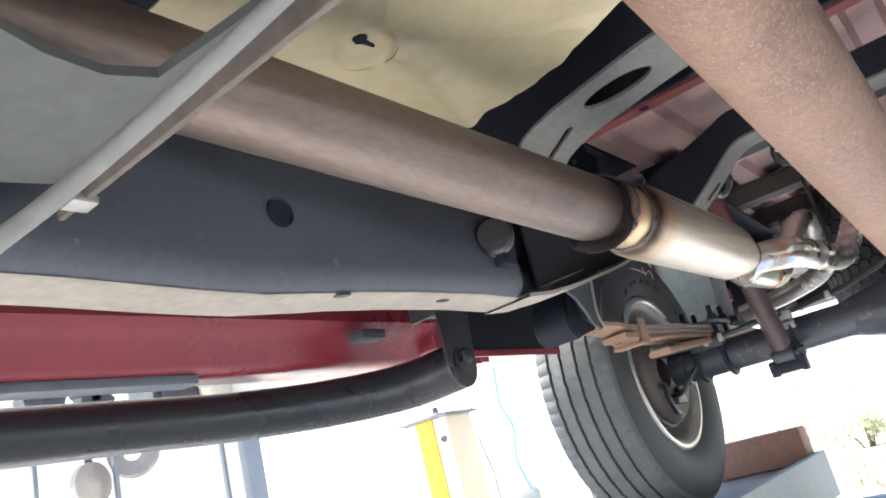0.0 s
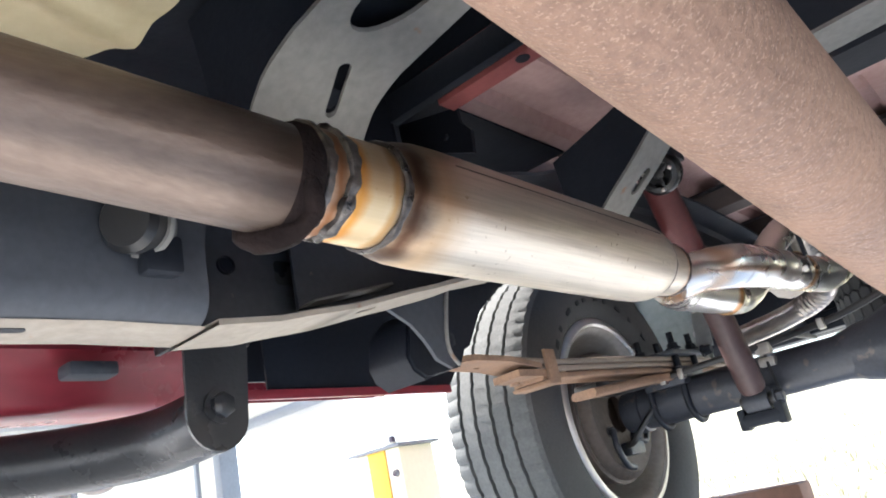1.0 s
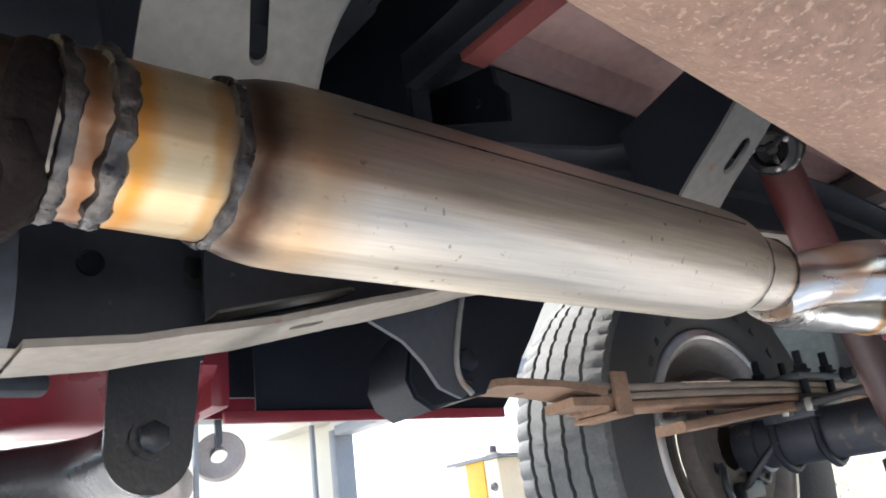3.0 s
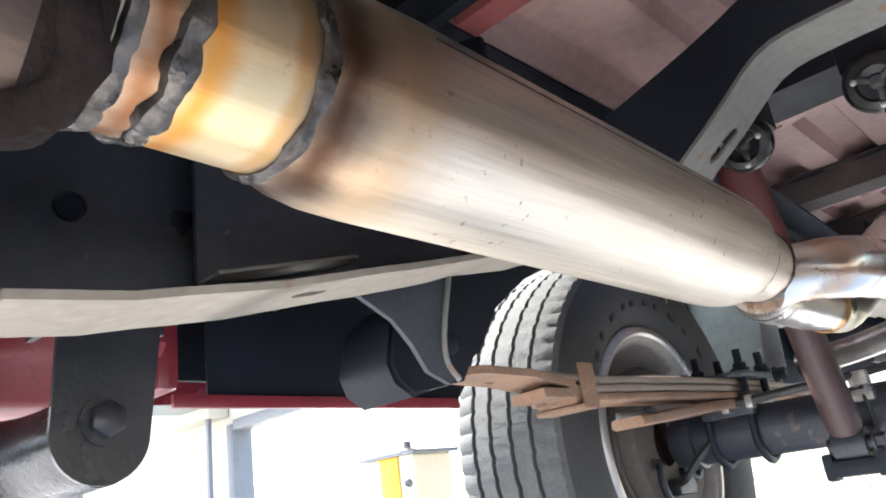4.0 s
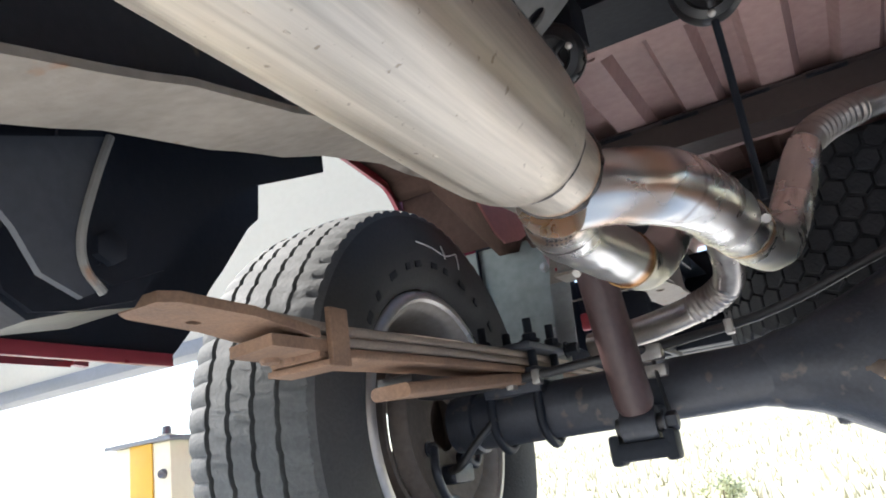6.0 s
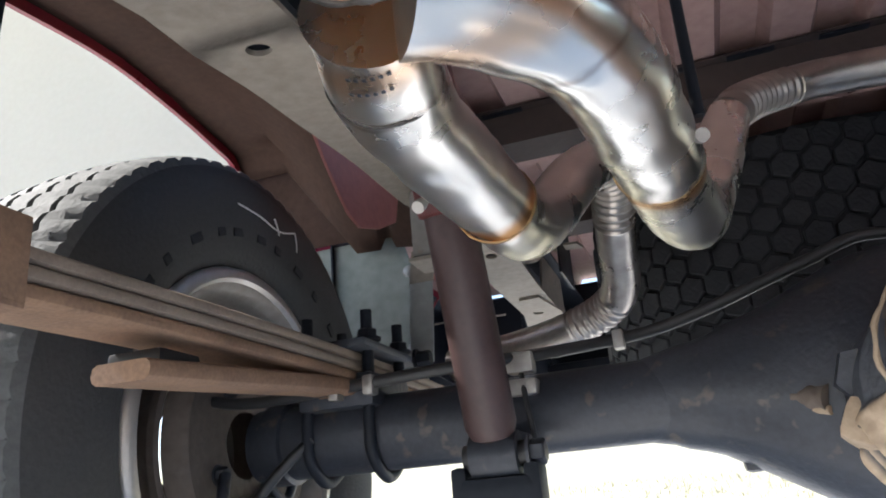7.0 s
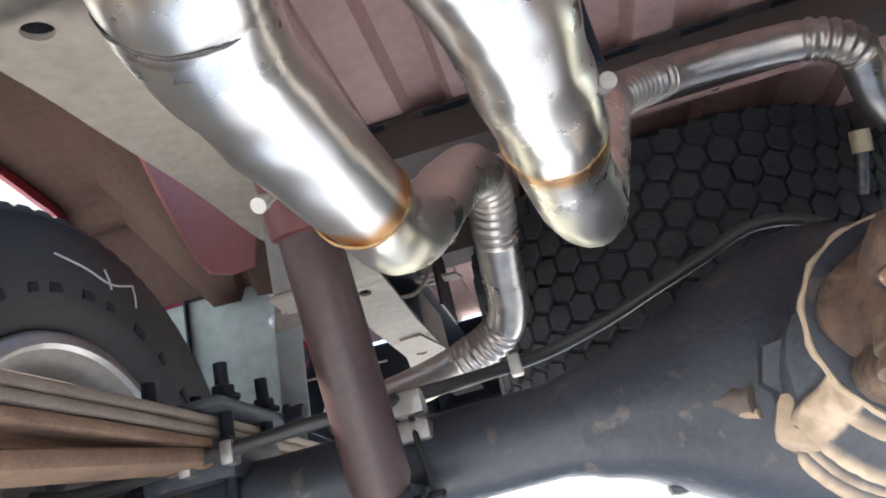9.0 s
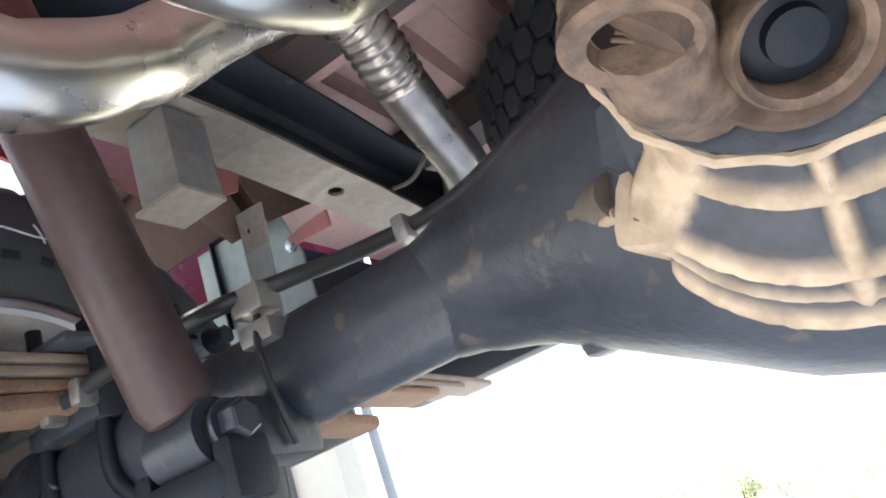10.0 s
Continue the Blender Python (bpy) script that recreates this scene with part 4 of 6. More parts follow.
for r0, r1 in zip(rings, rings[1:]):
    for k in range(36):
        bowl.faces.new((r0[k], r0[(k + 1) % 36], r1[(k + 1) % 36], r1[k]))
part("dimple", bowl, M_SHIELD, hs, "shallow pressed dimple", 70)
# Black sheet and cup paint the hole's shade; the dimple is not pierced this far.
part("tear", plate([(u - 0.001, v) for u, v in tear], [], 0.001, lambda u, v, w: (u, v, 1.9703 + w)), M_BLACK, hs, "black sheet standing for the torn hole's shade")
part("hole_shade_cup", turned([(0.0, 1e-4), (0.0, 0.012), (0.006, 0.012), (0.006, 1e-4)], (-0.304, 0.505, 1.9735), (0, 0, 1), 20), M_BLACK, hs, "black cup painted as the shade behind the tear")

# slim rod close to the lens at the walk's start
solid("brake_cable", tube([(-0.05, 0.215, 1.785), (-0.125, 0.178, 1.7405), (-0.16, 0.16, 1.720), (-0.193, 0.139, 1.698), (-0.216, 0.118, 1.6785), (-0.26, 0.08, 1.6475), (-0.33, 0.0, 1.63)], 0.0045, 14), M_DUSTY,
      "grey sheathed parking brake cable slung below the cross member", "brake cable")

# ---- driveline ----
SA, SB = (0.0074, 0.5, 1.8374), (0.0177, 1.2, 1.7399)
ds = thing("drive_shaft", on_line(SA, SB, 0.8), "thick rust-brown propeller shaft running back to the differential", "drive shaft")
bm = bmesh.new()
sweep(bm, [on_line(SA, SB, y) for y in (-0.9, 0.0, 0.6, 1.1, 1.3, 1.45, 1.672)], [0.0508, 0.0508, 0.0508, 0.0508, 0.0506, 0.0480, 0.0474], 48)
part("tube", bm, M_SHAFT, ds)
bm = bmesh.new()
sweep(bm, [on_line(SA, SB, y) for y in (1.675, 1.677, 1.688, 1.692, 1.700, 1.716)], [0.0474, 0.0492, 0.0492, 0.0450, 0.038, 0.030], 48)
part("shaft_end", bm, M_SHAFT, ds, "rust-tan end ring")
part("end_groove", turned([(-0.002, 0.0460), (-0.0015, 0.0468), (0.0015, 0.0468), (0.002, 0.0460)], on_line(SA, SB, 1.6735), Vector(SB) - Vector(SA), 48), M_JOINT, ds)
UJ = on_line(SA, SB, 1.742)
adir = (Vector(SB) - Vector(SA)).normalized()
yoke = bmesh.new()
for q in (1, -1):
    sweep(yoke, [UJ - adir * 0.050 + Vector((q * 0.018, 0, -q * 0.022)), UJ - adir * 0.025 + Vector((q * 0.026, 0, -q * 0.032)), UJ + adir * 0.010 + Vector((q * 0.026, 0, -q * 0.032))], [0.022, 0.019, 0.016], 14)
part("yoke", yoke, M_JOINT, ds, "cast yoke")
part("balance_weight", rod((-0.016, 1.690, 1.681), (-0.026, 1.700, 1.678), 0.0065), M_SHAFT, ds)
cross = bmesh.new()
sweep(cross, [UJ + Vector((-0.036, 0, -0.030)), UJ + Vector((0.036, 0, 0.030))], 0.0125, 18)
sweep(cross, [UJ + Vector((0.026, 0, -0.032)), UJ + Vector((-0.026, 0, 0.032))], 0.0125, 18)
part("universal_joint", cross, M_JOINT, ds, "bearing cross")

AX_Y, AX_Z, AX_R = 1.990, 1.680, 0.0413
ax = thing("rear_axle", (0, AX_Y, 1.52), "black rear axle with a dirty brown differential", "axle")
for s, x0 in ((-1, -0.10), (1, 0.15)):
    bm = bmesh.new()
    sweep(bm, [(x0, AX_Y, AX_Z), (x0 + s * 0.12, AX_Y, AX_Z), (s * 0.5, AX_Y, AX_Z), (s * 0.655, AX_Y, AX_Z)], [AX_R, AX_R, AX_R, AX_R], 32)
    part("axle_tube", bm, M_AXLE, ax)
    part("tube_collar", turned([(-0.014, AX_R), (-0.012, AX_R * 1.13), (0.012, AX_R * 1.13), (0.014, AX_R)], (s * 0.625, AX_Y, AX_Z), (1, 0, 0), 32), M_AXLE, ax)
    part("spring_seat", box((s * 0.535 - 0.045, AX_Y - 0.055, AX_Z + 0.025), (s * 0.535 + 0.045, AX_Y + 0.055, AX_Z + 0.062), 0.006), M_AXLE, ax)
HOUSING = [(-0.215, 0.0418), (-0.195, 0.046), (-0.182, 0.051), (-0.165, 0.055), (-0.150, 0.060), (-0.125, 0.074), (-0.097, 0.090), (-0.055, 0.115), (-0.023, 0.134), (0.004, 0.143), (0.030, 0.146),
           (0.060, 0.143), (0.10, 0.128), (0.15, 0.094), (0.20, 0.060), (0.235, 0.0425)]
bm = bmesh.new()
lathe(bm, HOUSING, (0, AX_Y + 0.005, AX_Z), (1, 0, 0), 64)
for v in bm.verts:
    dy, dz = v.co.y - AX_Y - 0.005, v.co.z - AX_Z
    r = math.hypot(dy, dz)
    k = 1.0 - 0.24 * max(0.0, (dz - dy) / (1.4142 * r)) * min(1.0, max(0.0, (r - 0.05) / 0.05))
    v.co.y, v.co.z = AX_Y + 0.005 + dy * k, AX_Z + dz * k
    v.co += noise.noise_vector(v.co * 18) * 0.0022
part("differential_housing", bm, M_AXLE, ax)
part("housing_lug", box((-0.136, 1.990, 1.603), (-0.114, 2.018, 1.632), 0.007), M_AXLE, ax)
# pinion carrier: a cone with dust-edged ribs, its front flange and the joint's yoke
PX, PZ = 0.032, 1.673


def about_pinion(profile, wave=None, seg=56):
    """A turned piece round the pinion's line; profile of (y, radius)."""
    return turned([(y - 1.80, r) for y, r in profile], (PX, 1.80, PZ), (0, 1, 0), seg, wave)


def soft(x, a, b):
    t = min(1.0, max(0.0, (x - a) / (b - a)))
    return t * t * (3 - 2 * t)


def bump(x, at, half):
    return math.exp(-((x - at) / half) ** 2)


def pinion_casting():
    """The carrier as one casting: raised ribs and webs with sunk pockets between; the layer "dust" pales the raised
    edges and leaves the pockets in painted shade.
    """
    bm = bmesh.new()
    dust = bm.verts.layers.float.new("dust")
    # along the casting: (y, middle z, radius)
    spine = [(1.818, 1.6725, 0.0600), (1.832, 1.6670, 0.0630), (1.845, 1.6610, 0.0680), (1.853, 1.6570, 0.0770), (1.862, 1.6530, 0.0870), (1.878, 1.6490, 0.0905), (1.893, 1.6450, 0.0945), (1.925, 1.6500, 0.0960), (1.960, 1.660, 0.0900)]
    rows = []
    n_s, n_a = 96, 150
    for i in range(n_s + 1):
        f = i / n_s * (len(spine) - 1)
        k = min(int(f), len(spine) - 2)
        p, q, t = spine[k], spine[k + 1], f - k
        y, z, r = (p[j] + (q[j] - p[j]) * t for j in range(3))
        row = []
        for m in range(n_a + 1):
            deg = -40 + 260 * m / n_a
            fold = deg if deg <= 92 else 184 - deg
            wob = 0.10 * noise.noise(Vector((deg * 0.05, f * 1.6, 0.4)))
            across = max(bump(f, 0.0, 0.45), bump(f, 2.05, 0.30), bump(f, 4.05, 0.30), bump(f, 6.0, 0.35) * soft(fold, 8, 30), 0.75 * bump(f, 5.1, 0.22))
            web = max(bump(fold, 76, 4.5), soft(fold, 46 - 3 * f, 38 - 3 * f) * soft(fold, 4, 14))
            lift = min(1.0, max(across * soft(fold, 12, 26) if f > 0.8 else across, web if f < 5.0 else web * bump(f, 5.0, 0.6)) + wob)
            if fold < 8 and f < 3.2:
                lift = bump(f, 0.0, 0.35)
            lift = max(0.0, lift)
            rr = r + (lift - 1.0) * 0.0105 + 0.0008 * noise.noise(Vector((deg * 0.3, f * 6, 2.0)))
            v = bm.verts.new((PX - rr * math.cos(radians(deg)), y, z - rr * math.sin(radians(deg))))
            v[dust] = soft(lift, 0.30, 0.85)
            row.append(v)
        rows.append(row)
    for r0, r1 in zip(rows, rows[1:]):
        for m in range(n_a):
            bm.faces.new((r0[m], r0[m + 1], r1[m + 1], r1[m]))
    bmesh.ops.recalc_face_normals(bm, faces=bm.faces)
    return bm


def ridge(pts, size, name="casting_web"):
    bm = bmesh.new()
    q = curve_through(pts, 5)
    sweep(bm, q, [size * (0.85 + 0.3 * abs(k / (len(q) - 1) - 0.5)) for k in range(len(q))], 10)
    for v in bm.verts:
        v.co += noise.noise_vector(v.co * 70) * 0.0012
    part(name, bm, M_DIFF, ax, "dust-caked casting edge")


part("pinion_carrier", pinion_casting(), M_CARRIER, ax, "casting with dusty edges, its pockets' shade put into the colour", 60)
part("carrier_core", about_pinion([(1.812, 0.040), (1.820, 0.050), (1.960, 0.078)]), M_AXLE, ax)
part("carrier_flange", about_pinion([(1.819, 0.052), (1.8175, 0.067), (1.812, 0.0675), (1.809, 0.052)]), M_AXLE, ax)
# Rim in the pale tone: dust plus its lit edge, set by colour.
part("casting_rim", about_pinion([(1.8165 - 0.0026 * math.sin(k * math.pi / 4), 0.0685 + 0.0026 * math.cos(k * math.pi / 4)) for k in range(9)], lambda k, i: 0.0012 * math.sin(k * 1.7)), M_DIFF, ax, "flange edge coloured pale for dust and its lit rim")
part("carrier_web", plate([(-0.020, 1.690), (-0.050, 1.688), (-0.058, 1.664), (-0.046, 1.648), (-0.020, 1.640)], [], 0.020, lambda u, v, w: (u, 1.856 - 0.45 * u + w, v)), M_AXLE, ax)
boss_place = Matrix.Translation((-0.0415, 1.882, 1.632)) @ Matrix.Rotation(0.45, 4, "Y") @ Matrix.Rotation(-0.35, 4, "Z")
boss = part("casting_boss", box((-0.017, -0.018, -0.021), (0.018, 0.030, 0.017), 0.010, boss_place), M_DIFF, ax, "tan dusty boss with a slot")
sub("boss_slot", box((-0.0028, -0.0010, -0.0095), (0.0028, 0.0012, 0.0095), 0.001, boss_place @ Matrix.Translation((0.002, -0.0184, 0.0)) @ Matrix.Rotation(0.25, 4, "Y")), M_DRUM, boss, "worn brown slot")
plug = bmesh.new()
pa, pb = Vector((-0.062, 1.902, 1.655)), Vector((-0.103, 1.942, 1.667))
sweep(plug, [pa.lerp(pb, k / 12) for k in range(13)], [0.0105 + 0.0016 * (k % 3 == 0) for k in range(13)], 18)
part("filler_plug", plug, M_DRUM, ax, "brown ribbed stub plug")
ridge([(-0.064, 1.900, 1.645), (-0.082, 1.918, 1.650), (-0.104, 1.940, 1.656)], 0.0040, "plug_guard")
part("breather_stalk", rod((0.070, 1.900, 1.785), (0.076, 1.880, 1.815), 0.004), M_AXLE, ax)
part("breather_fitting", rod((0.0755, 1.882, 1.812), (0.077, 1.876, 1.828), 0.0075), M_BRASS, ax, "tarnished brass fitting")
part("pinion_flange", about_pinion([(1.806, 0.040), (1.804, 0.056), (1.798, 0.060), (1.792, 0.060), (1.788, 0.050), (1.770, 0.040), (1.750, 0.030), (1.735, 0.026)],
                                   lambda k, i: 0.006 * math.sin(k * 2 * math.pi / 56 * 4 + 0.6) if i in (1, 2, 3) else 0.0), M_JOINT, ax, "dark rusty scalloped joint flange")
CAP = Vector((-0.012, 1.742, 1.636))
cap_axis = Vector((-0.25, -0.20, -0.94)).normalized()
cap = part("bearing_cap", turned([(-0.030, 0.017), (-0.012, 0.0195), (-0.010, 0.0178), (-0.006, 0.0178), (-0.005, 0.0200), (0.002, 0.0205), (0.004, 0.0180), (0.003, 0.0125), (-0.003, 0.0115), (-0.004, 1e-4)], CAP, cap_axis, 36), M_RUSTJOINT, ax, "rust-tan bearing cap")
cap_u = cap_axis.cross(Vector((0, 0, 1))).normalized()
cap_v = cap_axis.cross(cap_u)
sub("cap_recess", turned([(0.0, 0.0112), (0.0006, 0.0108), (0.0006, 1e-4)], CAP - cap_axis * 0.0032, cap_axis, 24), M_CHAR, cap, "dark recess")
for k in (-1, 0, 1):
    c = CAP + cap_u * (0.0032 * k + 0.001) - cap_axis * 0.0022
    sub("cap_fin", rod(c - cap_v * 0.0045, c + cap_v * 0.0035, 0.0009, 8), M_RUSTJOINT, cap)
for q in (1, -1):
    ears = bmesh.new()
    sweep(ears, [Vector((PX - 0.036 * q, 1.800, PZ - 0.030 * q)), Vector((PX - 0.042 * q, 1.775, PZ - 0.034 * q)), Vector((PX - 0.040 * q, 1.748, PZ - 0.031 * q))], [0.022, 0.019, 0.017], 14)
    part("yoke_ear", ears, M_RUSTJOINT, ax, "rust-tan yoke ear")
part("flange_bolt", rod((-0.010, 1.805, 1.634), (-0.014, 1.794, 1.627), 0.0042), M_RUSTJOINT, ax)
SOCK, sock_axis = Vector((0.024, 1.768, 1.622)), Vector((0.05, -0.62, -0.78)).normalized()
socket = part("yoke_socket", turned([(-0.020, 0.020), (0.000, 0.0205), (0.003, 0.0190), (0.001, 0.0165), (-0.012, 0.0160), (-0.012, 1e-4)], SOCK, sock_axis, 32), M_RUSTJOINT, ax, "rust-tan socket")
# The hollow's shade is put into its black colour.
sub("socket_recess", turned([(0.0, 0.0155), (0.004, 0.0152), (0.005, 0.0090), (0.009, 0.0085), (0.0095, 1e-4)], SOCK - sock_axis * 0.0118, sock_axis, 24), M_BLACK, socket, "recess coloured black for its shade")
tab = box((-0.366, 1.905, 1.618), (-0.330, 1.985, 1.660), 0.006)
part("shock_bracket", tab, M_AXLE, ax)
part("breather_pad", box((-0.345, 1.94, 1.695), (-0.315, 1.985, 1.712), 0.004), M_ZINC, ax)

# ---- exhaust ----
MA, MB = (-0.238, 0.9, 1.7985), (-0.2472, 1.3, 1.8004)
mu = lambda y: on_line(MA, MB, y)
mdir = (Vector(MB) - Vector(MA)).normalized()
ex = thing("exhaust_pipe", (-0.28, 0.4, 1.76), "brown weathered exhaust pipe with a burnt flanged end", "exhaust pipe")
PA, PB = (-0.3000, 0.3, 1.8515), (-0.2300, 0.79, 1.7902)
pp = lambda y: on_line(PA, PB, y)
bm = bmesh.new()
sweep(bm, [pp(y) for y in (-1.2, -0.2, 0.2, 0.5, 0.735, 0.768)], 0.0378, 44)
part("pipe", bm, M_PIPE, ex)
bm = bmesh.new()
sweep(bm, [pp(0.768), pp(0.772), pp(0.780), pp(0.787)], [0.0378, 0.0405, 0.0405, 0.0350], 44)
part("torn_end", bm, M_CHAR, ex, "dark burnt pipe end")
lip_bm = bmesh.new()
ring_pts = []
for k in range(37):
    u = radians(-150 + 215 * k / 36)
    ring_pts.append(pp(0.768 + 0.006 * math.sin(3 * u)) + Vector((math.sin(u), 0, -math.cos(u))) * 0.0400)
sweep(lip_bm, ring_pts, [0.0035 + 0.0070 * math.sin(math.pi * k / 36) ** 0.7 for k in range(37)], 12)
for v in lip_bm.verts:
    v.co += noise.noise_vector(v.co * 90) * 0.0024
part("burnt_lip", lip_bm, M_CHAR, ex, "black burnt lumpy lip round the pipe end")

mf = thing("muffler", (-0.23, 1.1, 1.745), "brushed stainless straight-through muffler with heat-tinted welded inlet", "muffler")
bm = bmesh.new()
sweep(bm, [mu(y) for y in (0.776, 0.79, 0.83, 0.868)], [0.0372, 0.0382, 0.0388, 0.0395], 48)
part("inlet_collar", bm, M_STEEL, mf, "amber heat-tinted inlet collar")
bm = bmesh.new()
sweep(bm, [mu(y) for y in (0.856, 0.864, 0.874, 0.888, 0.91, 1.00, 1.15, 1.28, 1.305, 1.322, 1.336, 1.345)], [0.0392, 0.0425, 0.0458, 0.0480, 0.0489, 0.0489, 0.0489, 0.0488, 0.0480, 0.0462, 0.0430, 0.0392], 72)
shell = part("body", bm, M_STEEL, mf)
bm = bmesh.new()
sweep(bm, [mu(y) for y in (1.338, 1.352, 1.375, 1.402)], [0.0388, 0.0368, 0.0352, 0.0340], 44)
part("outlet_neck", bm, M_STEEL, mf)
part("weld_bead", bead(mu(0.786), mdir, 0.0378, 0.0040, 1), M_WELD, mf, "lumpy grey weld")
part("weld_bead", bead(mu(0.805), mdir, 0.0384, 0.0048, 2), M_WELD, mf, "lumpy grey weld")
part("weld_bead", bead(mu(0.858), mdir, 0.0400, 0.0032, 3), M_WELD, mf, "dark grey weld ring")
part("weld_bead", bead(mu(1.346), mdir, 0.0385, 0.0018, 4), M_WELD, mf)
part("weld_bead", bead(mu(1.402), mdir, 0.0338, 0.0024, 6), M_WELD, mf)
bm = bmesh.new()
side = Vector((0.93, 0, 0.37)).normalized()
sweep(bm, [mu(y) + side * 0.0486 for y in (0.915, 1.0, 1.1, 1.2, 1.300)], 0.0009, 8)
sub("long_seam", bm, M_WELD, shell)
rng = random.Random(11)
for k in range(4):
    y, a = rng.uniform(0.95, 1.24), rng.uniform(-0.9, 0.9)
    c = mu(y) + Vector((math.sin(a), 0, -math.cos(a))) * 0.0487
    sub("weld_spatter", box(c - Vector((0.0006, 0.0014, 0.0005)), c + Vector((0.0006, 0.0014, 0.0005)), 0.0002), M_STEEL, shell)

# dual outlet pipes
tp = thing("dual_tailpipe", (-0.19, 1.6, 1.74), "bright polished dual outlet pipes, bent, with amber welds", "tailpipe")
RP = 0.0288
L1 = curve_through([(-0.2634, 1.4367, 1.7916), (-0.2750, 1.4753, 1.7924), (-0.2824, 1.5165, 1.7932), (-0.2830, 1.5619, 1.7939), (-0.2790, 1.6150, 1.7938), (-0.2745, 1.6730, 1.7930)], 10)
R1 = curve_through([(-0.2490, 1.4325, 1.7916), (-0.2222, 1.4533, 1.7940), (-0.1969, 1.4831, 1.7946), (-0.1789, 1.5276, 1.7943), (-0.1705, 1.5930, 1.7940), (-0.1625, 1.6600, 1.7935)], 10)


def dent(bm):
    """Shallow dents of hand-bent pipe."""
    for v in bm.verts:
        v.co += noise.noise_vector(v.co * 24) * 0.0024 + noise.noise_vector(v.co * 55) * 0.0008


for pts in (L1, R1):
    bm = bmesh.new()
    n = len(pts)
    sweep(bm, pts, [RP * (1.0 + 0.006 * math.sin(i * 0.4) * (10 < i < n - 8)) for i in range(n)], 40)
    dent(bm)
    part("branch", bm, M_CHROME, tp)
for c, seed in ((L1[-1], 21), (R1[-1], 22)):
    part("weld_bead", bead(c, (0, 1, 0), RP, 0.0012, seed), M_AMBERWELD, tp, "amber weld seam")
part("weld_bead", bead((-0.2780, 1.4860, 1.7925), (-0.3, 1, 0), RP, 0.0009, 23), M_WELD, tp)
branch_left = [o for o in bpy.data.objects if o.name.startswith("branch")][0]
for row in range(2):
    for k in range(6):
        y, a = 1.444 + 0.011 * row, -2.00 + 0.13 * k
        q = min(L1, key=lambda p: abs(p.y - y))
        d = Vector((math.cos(a), 0, math.sin(a)))
        out = Matrix.Translation(q + d * (RP + 0.0002)) @ Matrix.Rotation(-a, 4, "Y")
        sub("print_bar", box((-0.0003, -0.0009, -0.0009), (0.0003, 0.0009, 0.0009), 0, out), M_AXLE, branch_left, "faint dark printed bar")

# over-axle pipes, joined to the branches
def over_axle(pts, corr, label, size):
    p = thing("over_axle_pipe", pts[0], label, "exhaust pipe", "over-axle exhaust pipes")
    path = curve_through(pts, 14)
    fine = curve_through(path[::3] + [path[-1]], 8)
    r2, d = [], 0.0
    for i, q in enumerate(fine):
        if i:
            d += (q - fine[i - 1]).length
        amp = max((1.0 if c0 < d < c1 else 0.0) for c0, c1 in corr)
        r2.append(size + amp * 0.0016 * math.sin(d * 2 * math.pi / 0.0115))
    bm = bmesh.new()
    sweep(bm, fine, r2, 28)
    part("pipe", bm, M_TUBE, p)
    return p


E1 = curve_through([L1[-1] + Vector((0, 0.002, 0)), (-0.2722, 1.7180, 1.7945), (-0.2700, 1.7600, 1.8040), (-0.2608, 1.8175, 1.8331), (-0.2453, 1.8794, 1.8831), (-0.2271, 1.9406, 1.9249),
                    (-0.2173, 1.9959, 1.9444)], 8)
E2 = curve_through([R1[-1] + Vector((0, 0.002, 0)), (-0.1560, 1.7200, 1.7940), (-0.1485, 1.7800, 1.7960), (-0.1405, 1.8300, 1.8080), (-0.1290, 1.8700, 1.8340), (-0.1120, 1.9040, 1.8760), (-0.0970, 1.9260, 1.9180),
                    (-0.0860, 1.9420, 1.9460)], 8)
for e, end in ((E1, 0.0252), (E2, 0.0212)):
    bm = bmesh.new()
    sweep(bm, e, [(RP * 0.97) + (end - RP * 0.97) * (i / (len(e) - 1)) ** 1.5 for i in range(len(e))], 36)
    dent(bm)
    part("elbow", bm, M_CHROME, tp, "polished elbow turning up over the axle")
over_axle([E1[-1], (-0.2150, 2.0300, 1.9350), (-0.2220, 2.0750, 1.9120), (-0.2290, 2.1350, 1.8850), (-0.2340, 2.1850, 1.8620), (-0.2500, 2.2230, 1.8440), (-0.2920, 2.2500, 1.8280), (-0.3800, 2.2780, 1.8130),
           (-0.5150, 2.3100, 1.8030)], [(0.0, 0.095), (0.25, 0.33)], "weathered tailpipe with crimped bends behind the axle", 0.0250)
over_axle([E2[-1], (-0.066, 1.968, 1.969), (-0.030, 2.005, 1.993), (0.020, 2.028, 2.008), (0.100, 2.030, 2.006), (0.150, 2.028, 1.998), (0.190, 2.046, 1.982), (0.215, 2.100, 1.955), (0.285, 2.200, 1.920), (0.430, 2.400, 1.880)],
          [(0.02, 0.125), (0.27, 0.34)], "weathered tailpipe with crimped bends running across over the axle", 0.0210)

# hangers
def hanger_pin(at, tip, label):
    h = thing("exhaust_hanger_pin", at, label, "hanger pin", "exhaust hanger pins")
    bm = bmesh.new()
    a, b = Vector(at), Vector(tip)
    sweep(bm, [a, a + (b - a) * 0.85, b], 0.0034, 12)
    sweep(bm, [b - (b - a).normalized() * 0.004, b + (b - a).normalized() * 0.002], 0.0043, 14)
    part("pin", bm, M_ZINC, h)


